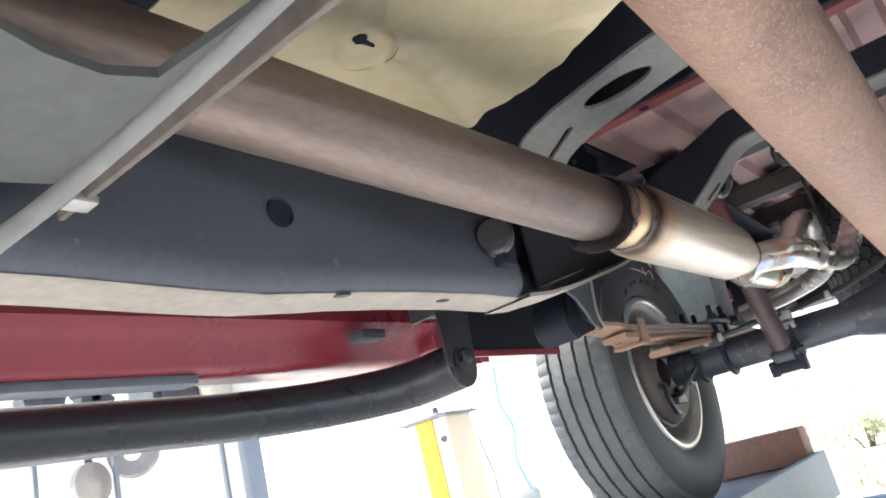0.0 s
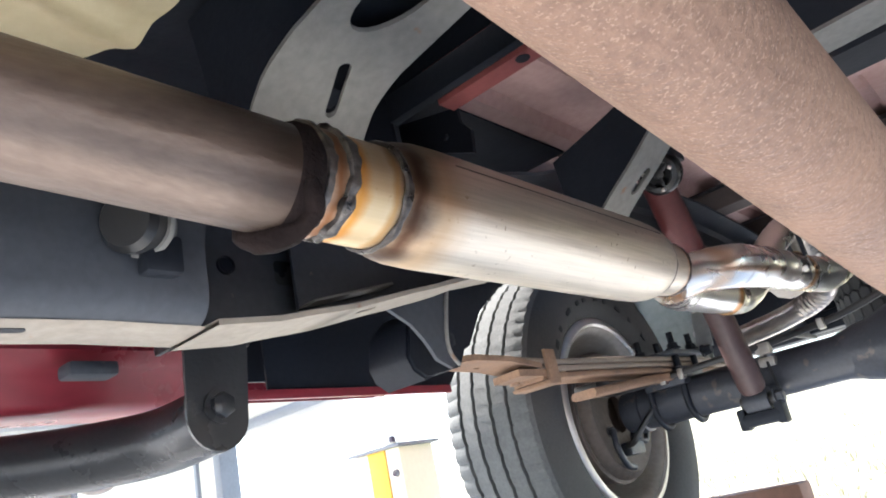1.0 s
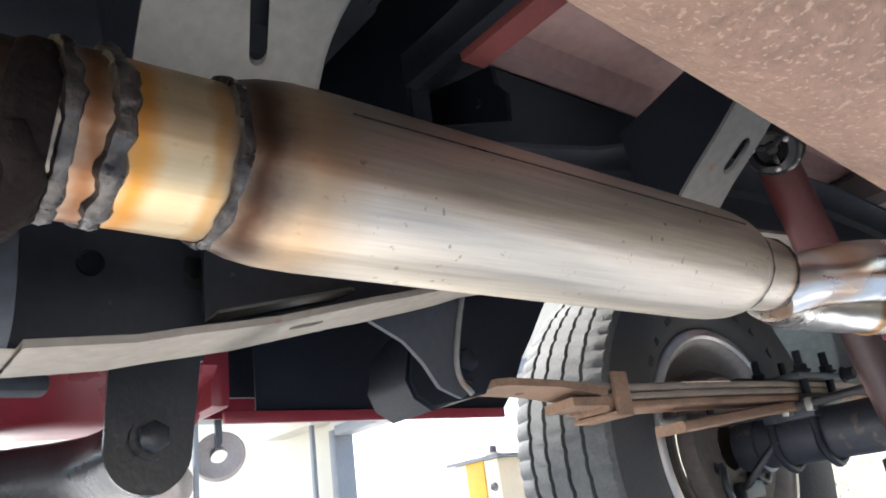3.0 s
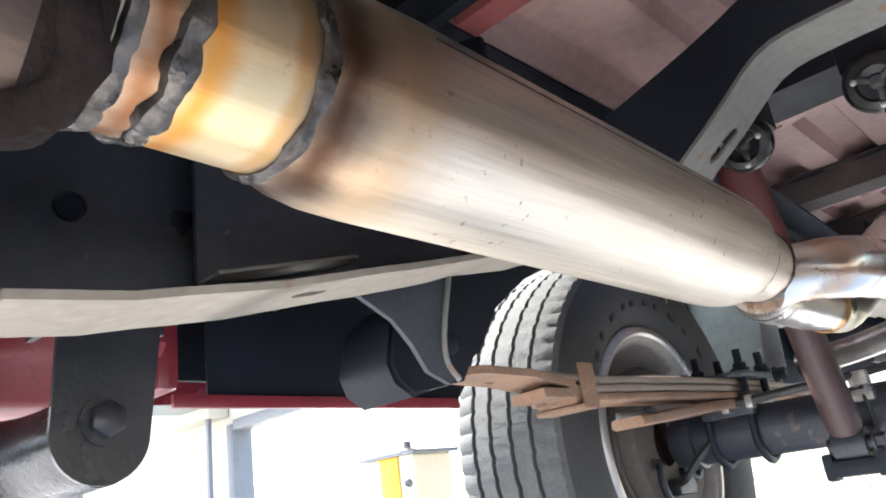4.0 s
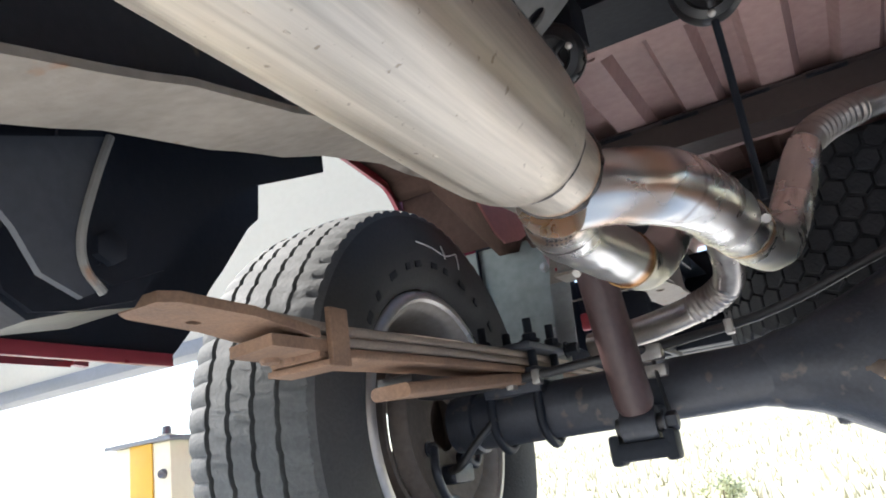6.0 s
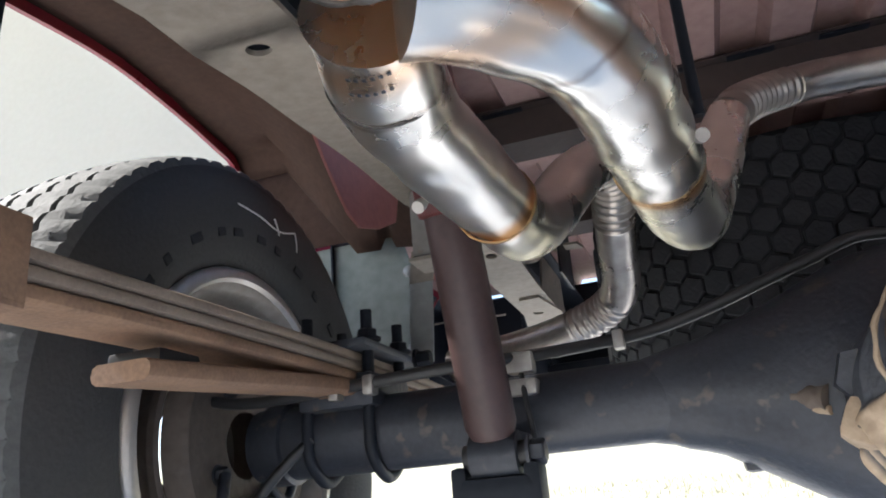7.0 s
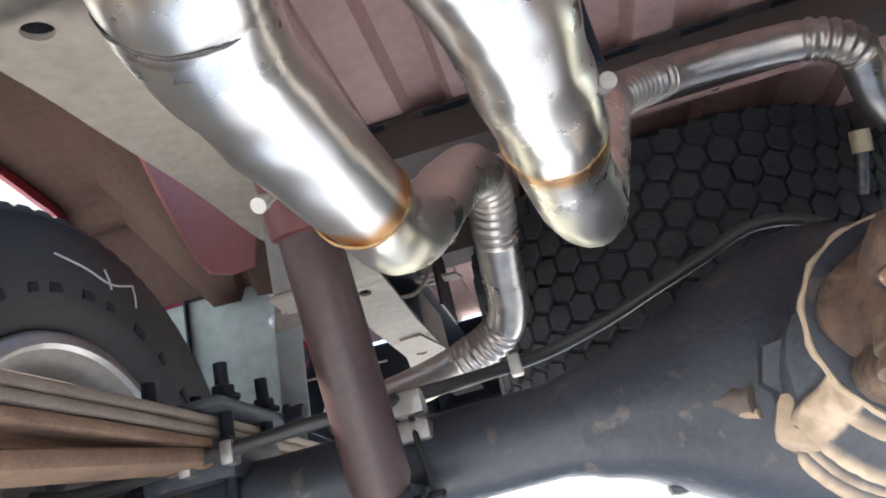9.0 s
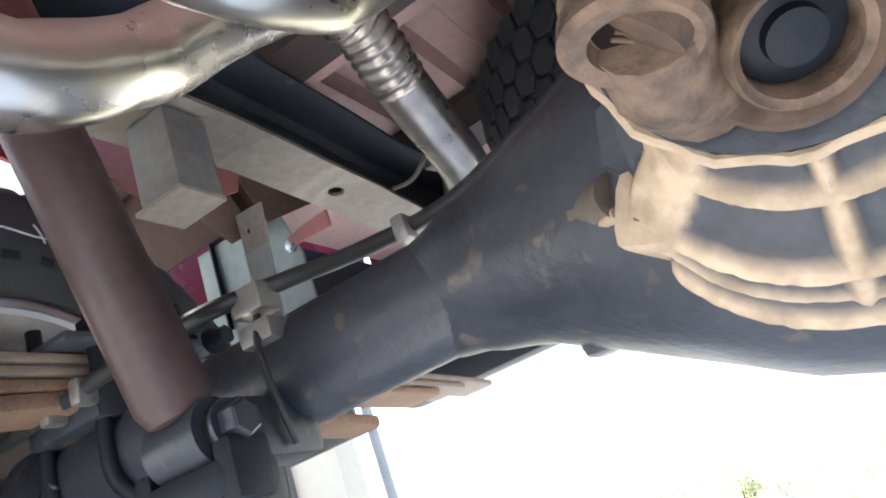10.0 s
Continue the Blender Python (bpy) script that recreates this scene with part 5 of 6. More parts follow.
hanger_pin((-0.3045, 1.6497, 1.8053), (-0.3119, 1.6190, 1.7790), "zinc hanger pin on the polished pipe")
hanger_pin((-0.1420, 1.6440, 1.7940), (-0.1362, 1.6120, 1.7830), "zinc hanger pin on the polished pipe")
def rubber_hanger(at, rod_pts):
    iso = thing("exhaust_hanger", at, "black rubber exhaust hanger with three bright pin ends" if not rod_pts else "black rubber exhaust hanger with a long rod below", "exhaust hanger", "exhaust hangers")
    at = Vector(at)
    face = Vector((0.06, -0.85, -0.35)).normalized()
    across = face.cross(Vector((0, 0, 1))).normalized()
    upward = across.cross(face)
    bm = bmesh.new()
    lathe(bm, [(-0.018, 1e-4), (-0.018, 0.026), (-0.012, 0.034), (0.010, 0.035), (0.017, 0.030), (0.019, 0.022), (0.012, 0.019), (0.010, 0.010), (0.015, 0.008), (0.016, 1e-4)], at, face, 36)
    mount = part("rubber_mount", bm, M_RUBBERPART, iso)
    for k in range(3):
        turn = 0.5 + k * 2.094
        spoke = at + (across * math.cos(turn) + upward * math.sin(turn)) * 0.014 + face * 0.012
        sub("spoke", box((-0.008, -0.0035, -0.004), (0.008, 0.0035, 0.004), 0.0015, Matrix.Translation(spoke) @ Matrix((across, upward, face)).transposed().to_4x4() @ Matrix.Rotation(turn, 4, "Z")), M_RUBBERPART, mount)
    for dx, dz in ((-0.022, 0.004), (0.021, 0.008), (0.001, -0.026)):
        sub("eyelet", turned([(0.0, 1e-4), (0.0, 0.0036), (0.005, 0.0036), (0.0062, 0.0024), (0.0065, 1e-4)], at + across * dx + upward * dz + face * 0.0165, face, 14), M_LIP, mount, "bright pin end")
    if rod_pts:
        part("rod", tube(rod_pts, 0.0036, 12), M_BLACK, iso)
    part("top_bracket", box((at.x - 0.0315, at.y - 0.013, at.z + 0.018), (at.x + 0.0315, at.y + 0.043, at.z + 0.070), 0.004), M_BLACK, iso)


rubber_hanger((-0.1335, 1.607, 2.012), [(-0.1335, 1.607, 1.984), (-0.1335, 1.618, 1.94), (-0.134, 1.628, 1.86), (-0.134, 1.632, 1.805)])
rubber_hanger((-0.294, 1.620, 2.009), None)

# ---- leaf spring, shock, bump stop, plates ----
def leaf(zf, y0, y1, thick, width, x, mat, name, spring, label="", tip=0.0):
    """One leaf along y at the height zf(y); tip rounds its front corners."""
    bm = bmesh.new()
    rings = []
    for k in range(33):
        y = y0 + (y1 - y0) * k / 32
        w = width / 2
        if tip and y < y0 + tip:
            w *= 0.55 + 0.45 * math.sqrt(max(0.0, 1 - (1 - (y - y0) / tip) ** 2))
        t = thick(y) / 2 if callable(thick) else thick / 2
        z = zf(y)
        rings.append([bm.verts.new((x + a, y, z + b)) for a, b in ((-w + t * 0.7, -t), (w - t * 0.7, -t), (w - t * 0.2, -t * 0.7), (w, 0.0), (w - t * 0.2, t * 0.7), (w - t * 0.7, t), (-w + t * 0.7, t), (-w + t * 0.2, t * 0.7), (-w, 0.0), (-w + t * 0.2, -t * 0.7))])
    for a, b in zip(rings, rings[1:]):
        for k in range(10):
            bm.faces.new((a[k], a[(k + 1) % 10], b[(k + 1) % 10], b[k]))
    bm.faces.new(rings[0])
    bm.faces.new(rings[-1])
    return part(name, bm, mat, spring, label)


def leaf_spring(s):
    x = s * 0.537
    sp = thing("leaf_spring", (x, AX_Y, 1.72), "orange-rusty multi-leaf spring pack clamped on the axle", "leaf spring", "leaf springs")
    arc = lambda z, c=0.0365: (lambda y: z - c * (y - AX_Y) ** 2)

    def main_z(y):
        base = 1.760 - 0.0365 * (max(y, 1.50) - AX_Y) ** 2
        return base + max(0.0, 1.50 - y) * 0.028
    leaf(main_z, 1.40, 2.68, 0.0098, 0.060, x, M_LEAFD, "main_leaf", sp)
    leaf(arc(1.7496), 1.452, 2.58, 0.0098, 0.059, x, M_LEAFD, "leaf", sp)
    leaf(arc(1.7383), 1.462, 2.50, 0.0112, 0.058, x, M_LEAF, "leaf", sp, "rust-orange lowest leaf")
    leaf(lambda y: 1.727 - 0.085 * abs(y - 1.92), 1.610, 2.33, lambda y: 0.0165 - 0.020 * max(0, 1.70 - y), 0.050, x - s * 0.004, M_LEAF, "overload_leaf", sp, "thick straight helper leaf")
    part("rubber_pad", box((x - 0.022, 1.625, 1.7055), (x + 0.024, 1.672, 1.719), 0.004), M_RUBBERPART, sp)
    slot_plate = plate([(1.292, x - 0.020), (1.305, x - 0.029), (1.38, x - 0.0315), (1.462, x - 0.0315), (1.462, x + 0.0315), (1.38, x + 0.0315), (1.305, x + 0.029), (1.292, x + 0.020)],
                       [slot2(1.354, x + s * 0.010, 0.014, 0.0095, 0.0)], 0.0085, lambda u, v, w: (v, u, main_z(u) - 0.0043 + w - 0.0075 * (u > 1.39)))
    part("front_plate", slot_plate, M_LEAF, sp, "flat rust-orange leaf end with a slot")
    second = plate([(1.412, x - 0.029), (1.476, x - 0.030), (1.476, x + 0.030), (1.400, x + 0.029)], [], 0.0105,
                   lambda u, v, w: (v, u, 1.7290 + w))
    part("clip_plate", second, M_LEAF, sp)
    for dy, dx in ((0.0, -0.016), (0.020, -0.006)):
        part("clip_rivet", turned([(0.0, 0.0095), (0.004, 0.0085), (0.006, 1e-4)], (x - s * dx, 1.448 + dy, 1.7290), (0, 0, -1), 16), M_LEAF, sp)
    clip = bmesh.new()
    for sx in (-1, 1):
        box((x + sx * 0.033 - 0.003, 1.472, 1.718), (x + sx * 0.033 + 0.003, 1.500, 1.770), 0.0015, bm=clip)
    box((x - 0.036, 1.466, 1.7155), (x + 0.036, 1.500, 1.7215), 0.002, bm=clip)
    part("rebound_clip", clip, M_LEAF, sp, "rusty clip round the leaves")
    for sx in (-1, 1):
        rodb = bmesh.new()
        bx = x + sx * 0.037
        sweep(rodb, [(bx, 1.950, 1.812), (bx, 1.950, 1.74)] + curve_through([(bx, 1.945, 1.69), (bx, 1.950, 1.655), (bx, 1.990, 1.632), (bx, 2.032, 1.655), (bx, 2.036, 1.69)], 5) + [(bx, 2.040, 1.75), (bx, 2.040, 1.812)], 0.0066, 12)
        ub = part("u_bolt", rodb, M_BLACK, sp)
        for y in (1.950, 2.040):
            sub("nut", hexbolt((bx, y, 1.777), (0, 0, 1), 0.0115, 0.013), M_BLACK, ub)
    part("top_plate", box((x - 0.050, 1.915, 1.7655), (x + 0.050, 2.078, 1.775), 0.004), M_FRAME, sp)
    part("bump_pad", box((x - 0.085, 1.915, 1.7655), (x - 0.052, 2.03, 1.788), 0.005), M_BLACK, sp)
    part("plate_bolt", hexbolt((x + 0.050, 2.066, 1.7715), (1, 0, 0), 0.010, 0.02), M_BLACK, sp)
    return sp


leaf_spring(-1)
leaf_spring(1)


def spring_hanger(s):
    h = thing("spring_hanger", (s * 0.5, 1.2, 1.73), "grey pressed hanger bracket holding the spring's front eye", "spring bracket", "spring hangers")
    cheek = [(1.09, 1.800), (1.14, 1.808), (1.205, 1.830), (1.196, 1.80), (1.186, 1.765), (1.188, 1.745), (1.20, 1.733), (1.19, 1.728), (1.165, 1.738), (1.15, 1.760), (1.13, 1.780)]
    part("inner_cheek", plate(cheek, [], 0.005, lambda u, v, w: (s * (0.458 + w), u, v)), M_FRAME, h, "dark grey curved gusset")
    # Rim paler than the cheek: its lit edge is painted in.
    rim = bmesh.new()
    sweep(rim, curve_through([(s * 0.457, y, z) for y, z in ((1.207, 1.830), (1.197, 1.80), (1.188, 1.765), (1.190, 1.745), (1.202, 1.732))], 6), 0.0028, 8)
    part("rolled_rim", rim, M_DUSTY, h, "rolled edge coloured pale for its lit rim")
    part("outer_cheek", plate([(1.200, 1.762), (1.240, 1.752), (1.281, 1.769), (1.320, 1.820), (1.380, 1.860), (1.430, 1.881), (1.476, 1.901), (1.476, 1.935), (1.200, 1.870)], [ring2(1.226, 1.768, 0.005, 0.006, 14)], 0.003,
                             lambda u, v, w: (s * (0.4955 + w), u, v)), M_BLACK, h, "black outer gusset with a bolt hole")
    house = [(1.16, 1.755), (1.168, 1.737), (1.188, 1.725), (1.215, 1.733), (1.262, 1.742), (1.285, 1.775), (1.285, 1.840), (1.20, 1.82), (1.17, 1.795)]
    bm = bmesh.new()
    a = [bm.verts.new((s * 0.500, y, z)) for y, z in house]
    b = [bm.verts.new((s * 0.575, y, z)) for y, z in house]
    for k in range(len(house)):
        bm.faces.new((a[k], a[(k + 1) % len(house)], b[(k + 1) % len(house)], b[k]))
    bm.faces.new(b)
    bm.faces.new(a)
    bmesh.ops.bevel(bm, geom=[e for e in bm.edges if abs(e.verts[0].co.x - e.verts[1].co.x) < 1e-5], offset=0.004, segments=2, affect="EDGES")
    part("eye_housing", bm, M_BLACK, h)
    part("eye_bolt", hexbolt((s * 0.4995, 1.235, 1.775), (-s, 0, 0), 0.012, 0.010), M_BLACK, h)


spring_hanger(-1)
spring_hanger(1)

S0, S1 = Vector((-0.3480, 1.8892, 1.6247)), Vector((-0.3581, 1.7395, 2.1155))


def shock(side):
    f = -side
    a, b = Vector((S0.x * f, S0.y, S0.z)), Vector((S1.x * f, S1.y, S1.z))
    sh = thing("shock_absorber", a, "maroon telescopic shock absorber with a red upper shield", "shock absorber", "shock absorbers")
    d = (b - a).normalized()
    at = lambda t: a + d * t
    bm = bmesh.new()
    sweep(bm, [at(0.025), at(0.030), at(0.041), at(0.245), at(0.254)], [0.009, 0.020, 0.0241, 0.0241, 0.0231], 36)
    part("body", bm, M_SHOCK, sh)
    bm = bmesh.new()
    sweep(bm, [at(0.237), at(0.239), at(0.243), at(0.52)], [0.0243, 0.0286, 0.0292, 0.0292], 36)
    part("shield", bm, M_SHOCKR, sh, "red dust shield")
    part("lower_eye", turned([(-0.022, 0.006), (-0.022, 0.021), (0.022, 0.021), (0.022, 0.006)], at(0.012), (1, 0, 0), 24), M_AXLE, sh)
    part("bushing", turned([(-0.03, 0.0), (-0.03, 0.012), (0.03, 0.012), (0.03, 0.0)], at(0.012), (1, 0, 0), 18), M_RUBBERPART, sh)
    part("lower_bolt", hexbolt(at(0.012) + Vector((f * 0.03, 0, 0)), (f, 0, 0), 0.012, 0.016), M_AXLE, sh)
    cap = box((a.x - 0.036, a.y - 0.020, a.z - 0.030), (a.x + 0.036, a.y + 0.026, a.z - 0.006), 0.009)
    part("fork", cap, M_BLACK, sh)
    for dx in (-0.034, 0.034):
        part("fork_ear", box((a.x + dx - 0.009, a.y - 0.018, a.z - 0.034), (a.x + dx + 0.007, a.y + 0.016, a.z + 0.004), 0.006), M_BLACK, sh)


shock(-1)
shock(1)

bs = thing("bump_stop_bracket", (-0.4298, 2.0213, 1.8583), "dusty boxed bump stop bracket under the rail", "bracket")
part("box_bracket", box((-0.4507, 1.9798, 1.8739), (-0.4000, 2.0318, 1.9588), 0.005), M_DUSTY, bs)
part("bottom_plate", box((-0.4545, 1.9759, 1.8677), (-0.3969, 2.0300, 1.8729), 0.002), M_FLANGE, bs, "dusty bottom lip")
gp = thing("mud_flap", (-0.6569, 2.3598, 1.6424), "pale grey mud flap behind the wheel", "mud flap")
part("flap", plate([(-0.8015, 1.7000), (-0.5960, 1.7000), (-0.5930, 1.7300), (-0.5921, 1.8397), (-0.5990, 1.900), (-0.8000, 1.900)], [], 0.005, lambda u, v, w: (u, 2.4043 + w, v)), M_FLAP, gp)
part("carrier_panel", plate([(-0.8000, 1.9005), (-0.5990, 1.9005), (-0.6001, 1.9836), (-0.6265, 2.0726), (-0.7982, 2.0726)], [], 0.005, lambda u, v, w: (u, 2.4043 + w, v)), M_FLAP, gp, "upper part of the flap")
for z in (1.86, 2.0):
    part("bolt", hexbolt((-0.614, 2.4035, z), (0, -1, 0), 0.008, 0.006), M_ZINC, gp)
part("edge_strip", box((-0.612, 2.397, 1.71), (-0.601, 2.4015, 1.86), 0.002), M_FLAP, gp)
sg = thing("grey_strap", (-0.5518, 2.2032, 1.7953), "grey bent steel strap hanging beside the mud flap", "strap")
part("strap", plate([(-0.5500, 1.7954), (-0.5135, 1.7952), (-0.5060, 1.9150), (-0.5424, 1.9150)], [], 0.003, lambda u, v, w: (u, 2.2109 + w, v)), M_GREY, sg)
part("tab", plate([(-0.5424, 1.9155), (-0.5060, 1.9155), (-0.4900, 1.9580), (-0.5300, 1.9600)], [ring2(-0.5240, 1.9380, 0.0036, 0.0036, 10)], 0.003, lambda u, v, w: (u, 2.2109 - 0.35 * (v - 1.9155) + w, v)), M_FLANGE, sg, "pale upper tab bent to the rail")
part("cross_tab", plate([(-0.5480, 1.9568), (-0.5328, 1.9441), (-0.4759, 1.9410), (-0.4758, 1.9653), (-0.5183, 1.9628)], [], 0.004, lambda u, v, w: (u, 2.3038 + w, v)), M_SALMON, sg, "dull salmon cross tab")
tb = thing("trailing_bracket", (-0.425, 2.60, 1.937), "cream dusty bracket with an oval hole under the rail's tail", "bracket")
part("arm", plate([(2.478, -0.436), (2.476, -0.400), (2.602, -0.383), (2.712, -0.391), (2.796, -0.464), (2.696, -0.471)], [ring2(2.590, -0.4257, 0.0125, 0.0100, 16)], 0.004, lambda u, v, w: (v, u, 1.9325 + w)), M_FLANGE, tb)
part("front_lip", box((-0.436, 2.474, 1.9365), (-0.400, 2.478, 1.946), 0.001), M_FLANGE, tb)
part("drop", plate([(2.477, 1.937), (2.712, 1.936), (2.700, 2.022), (2.519, 2.023)], [], 0.004, lambda u, v, w: (-0.3966 + w, u, v)), M_FLANGE, tb)
part("cross_ear", plate([(2.446, -0.385), (2.462, -0.318), (2.492, -0.312), (2.484, -0.375)], [ring2(2.470, -0.362, 0.006, 0.009, 12)], 0.004, lambda u, v, w: (v, u, 2.0136 + w)), M_FLANGE, tb)
part("web_plate", plate([(2.40, 1.950), (2.53, 1.950), (2.54, 2.075), (2.41, 2.075)], [], 0.004, lambda u, v, w: (-0.346 + w, u, v)), M_BLACK, tb)
part("pipe_wire", tube([(-0.392, 2.34, 1.958), (-0.372, 2.36, 1.966), (-0.352, 2.38, 1.995), (-0.335, 2.39, 2.03), (-0.30, 2.40, 2.045)], 0.003, 8), M_FLANGE, tb, "thin dusty line curling off the rail")

lr = thing("tail_wiring", (-0.6955, 2.8590, 2.0090), "thin red and white wires behind the mud flap", "wiring")
part("red_wire", tube([(-0.6887, 2.8609, 2.1034), (-0.7223, 2.8640, 2.0631), (-0.7487, 2.8665, 2.0201)], 0.003, 8), M_RED, lr)
part("white_wire", tube([(-0.7859, 2.8629, 2.0114), (-0.6955, 2.8590, 2.0099), (-0.5509, 2.8526, 2.0046)], 0.0025, 8), M_FLANGE, lr)
part("red_reflector", box((-0.6937, 2.8437, 1.9237), (-0.6712, 2.8641, 1.9684), 0.004), M_RED, lr)

# ---- road wheel ----
def road_wheel(s):
    cx = s * 0.778
    hy, hz = 2.002, 1.690
    wheel = thing("road_wheel", (cx, hy, 1.332), "worn road tyre on a dusty steel wheel", "wheel", "road wheels")
    R = 0.358
    half = [(0.086, 0.214), (0.100, 0.226), (0.112, 0.254), (0.115, 0.278), (0.112, 0.307), (0.107, 0.326), (0.102, 0.336)]
    prof = [(-h, r) for h, r in half] + [(-0.096, R - 0.0135), (0.096, R - 0.0135)] + [(h, r) for h, r in reversed(half)]
    hub_at = (cx, hy, hz)
    tyre = part("tyre", turned(prof, hub_at, (1, 0, 0), 120), M_RUBBER, wheel, "black road tyre sidewall", 35)
    rib = [(-0.1025, R - 0.021), (-0.097, R - 0.0105), (-0.080, R - 0.0055)]
    for g in (-0.058, -0.020, 0.020, 0.058):
        rib += [(g - 0.0042, R - 0.003 + 0.003 * (abs(g) < 0.03)), (g - 0.0030, R - 0.0115), (g + 0.0030, R - 0.0115), (g + 0.0042, R - 0.003 + 0.003 * (abs(g) < 0.03))]
    rib += [(-h, r) for h, r in reversed(rib[:3])]
    last = len(rib) - 1
    rings_of = bmesh.new()
    rings = lathe(rings_of, rib, hub_at, (1, 0, 0), 280, lambda k, i: -0.004 if i in (1, 2, last - 1, last - 2) and k % 4 == 0 else (-0.0030 if 3 <= i <= last - 3 and (k + 2 * ((i - 3) // 4)) % 4 == 0 else 0.0))
    for k, ring in enumerate(rings):
        for i, v in enumerate(ring):
            if 3 <= i <= last - 3:
                v.co.x += 0.0006 * math.sin(k * 2 * math.pi / 7 + (i - 3) // 4)
    sub("tread", rings_of, M_TREAD, tyre, "pale dusty ribbed tread", 35)
    inner = [(0.0, 0.055), (0.01, 0.12), (0.02, 0.15), (-0.02, 0.170), (-0.075, 0.180), (-0.090, 0.190), (-0.095, 0.2020), (-0.093, 0.211), (-0.085, 0.215), (-0.083, 0.207)]
    f = 1 if s > 0 else -1
    rim = part("rim", turned([(h * f, r) for h, r in inner] + [(0.085 * f, 0.210), (0.09 * f, 0.198), (0.06 * f, 0.175), (0.04 * f, 0.055)], (cx, hy, hz), (1, 0, 0), 72), M_RIM, wheel)
    sub("rim_lip", turned([(-0.093 * f, 0.195), (-0.098 * f, 0.1995), (-0.0985 * f, 0.2065), (-0.094 * f, 0.2135), (-0.089 * f, 0.2155)], (cx, hy, hz), (1, 0, 0), 72), M_LIP, rim, "bare scuffed rim edge")
    d = thing("brake_drum", (s * 0.68, hy, 1.53), "brown dusty brake drum and backing plate", "brake drum", "brake drums")
    plate_ob = part("backing_plate", turned([(-0.004 * f, 0.04), (-0.006 * f, 0.092), (-0.014 * f, 0.124), (-0.002 * f, 0.136), (0.01 * f, 0.138)], (s * 0.692, hy, hz - 0.004), (1, 0, 0), 56), M_DRUM, d)
    part("drum", turned([(0.012 * f, 0.138), (0.014 * f, 0.1445), (0.022 * f, 0.1455), (0.024 * f, 0.140), (0.07 * f, 0.138), (0.075 * f, 0.092)], (s * 0.692, hy, hz - 0.004), (1, 0, 0), 56), M_DRUM, d)
    for k in range(4):
        a = 0.6 + k * math.pi / 2
        sub("plate_bolt", hexbolt((s * 0.688, hy + 0.07 * math.cos(a), hz + 0.07 * math.sin(a)), (-s, 0, 0), 0.009, 0.014), M_AXLE, plate_ob)
    part("adjuster_lever", tube([(s * 0.676, hy - 0.06, hz - 0.04), (s * 0.668, hy - 0.075, hz - 0.075), (s * 0.670, hy - 0.050, hz - 0.110), (s * 0.676, hy - 0.01, hz - 0.118)], 0.007, 10), M_AXLE, d)
    part("return_spring", tube([(s * 0.674, hy + 0.02, hz - 0.05), (s * 0.668, hy + 0.055, hz - 0.07), (s * 0.670, hy + 0.080, hz - 0.045)], 0.006, 10), M_AXLE, d)
    part("brake_hose", tube([(s * 0.660, hy - 0.045, hz - 0.075), (s * 0.630, hy - 0.070, hz - 0.070), (s * 0.600, hy - 0.065, hz - 0.040), (s * 0.570, hy - 0.055, hz - 0.012)], 0.006, 10), M_RUBBERPART, d)
    part("wheel_cylinder", box((s * 0.672 - 0.012, hy - 0.035, hz - 0.095), (s * 0.672 + 0.014, hy + 0.03, hz - 0.065), 0.008), M_AXLE, d)
    return wheel


for s in (-1, 1):
    road_wheel(s)
mark = thing("chalk_scribble", (-0.656, 2.0, 1.95), "faint white chalk scribble on the tyre's sidewall", "chalk mark")
for pts in ([(1.945, 1.975), (1.995, 1.974), (2.040, 1.968), (2.085, 1.980)], [(2.030, 1.984), (2.036, 1.974), (2.040, 1.962)], [(2.085, 1.980), (2.088, 1.966), (2.087, 1.952)]):
    part("stroke", tube([(-0.6618 - 0.06 * max(0.0, math.hypot(y - 2.002, z - 1.690) - 0.278), y, z) for y, z in pts], 0.0012, 6, 4), M_WHITE, mark)
side_marks = thing("sidewall_lettering", (-0.655, 1.9, 1.88), "raised black moulded marks on the tyre's sidewall", "tyre marking")
for deg, w in ((214, 0.016), (224, 0.010), (238, 0.018), (250, 0.012), (258, 0.016), (270, 0.016), (279, 0.012), (292, 0.018), (304, 0.012), (318, 0.016)):
    a = radians(deg - 180)
    part("bar", box((-0.0012, -w * 0.6, -0.0055), (0.0012, w * 0.6, 0.0055), 0.0008, Matrix.Translation((-0.6655, 2.002, 1.690)) @ Matrix.Rotation(math.pi / 2 - a, 4, "X") @ Matrix.Translation((0, 0, 0.254))), M_SPARE, side_marks)

# ---- spare wheel under the bed ----
SPX, SPY, SPZ = 0.037, 2.546, 1.903
sw = thing("spare_wheel", (SPX, SPY, 1.85), "spare wheel with a chunky off-road tyre slung under the bed", "wheel")
R = 0.337
half = [(0.110, 0.195), (0.140, 0.222), (0.154, 0.258), (0.151, 0.294), (0.144, 0.317)]
prof = [(-h, r) for h, r in half] + [(-0.132, R - 0.008), (0.0, R - 0.0065), (0.132, R - 0.008)] + [(h, r) for h, r in reversed(half)]
spare_tyre = part("tyre", turned(prof, (SPX, SPY, SPZ), (0, 0, 1), 128), M_SPARE, sw, "dark chunky off-road tyre", 30)
BLOCK_ROWS, BLOCK_COLS = 8, 54
pitch = 2 * math.pi * R / BLOCK_COLS


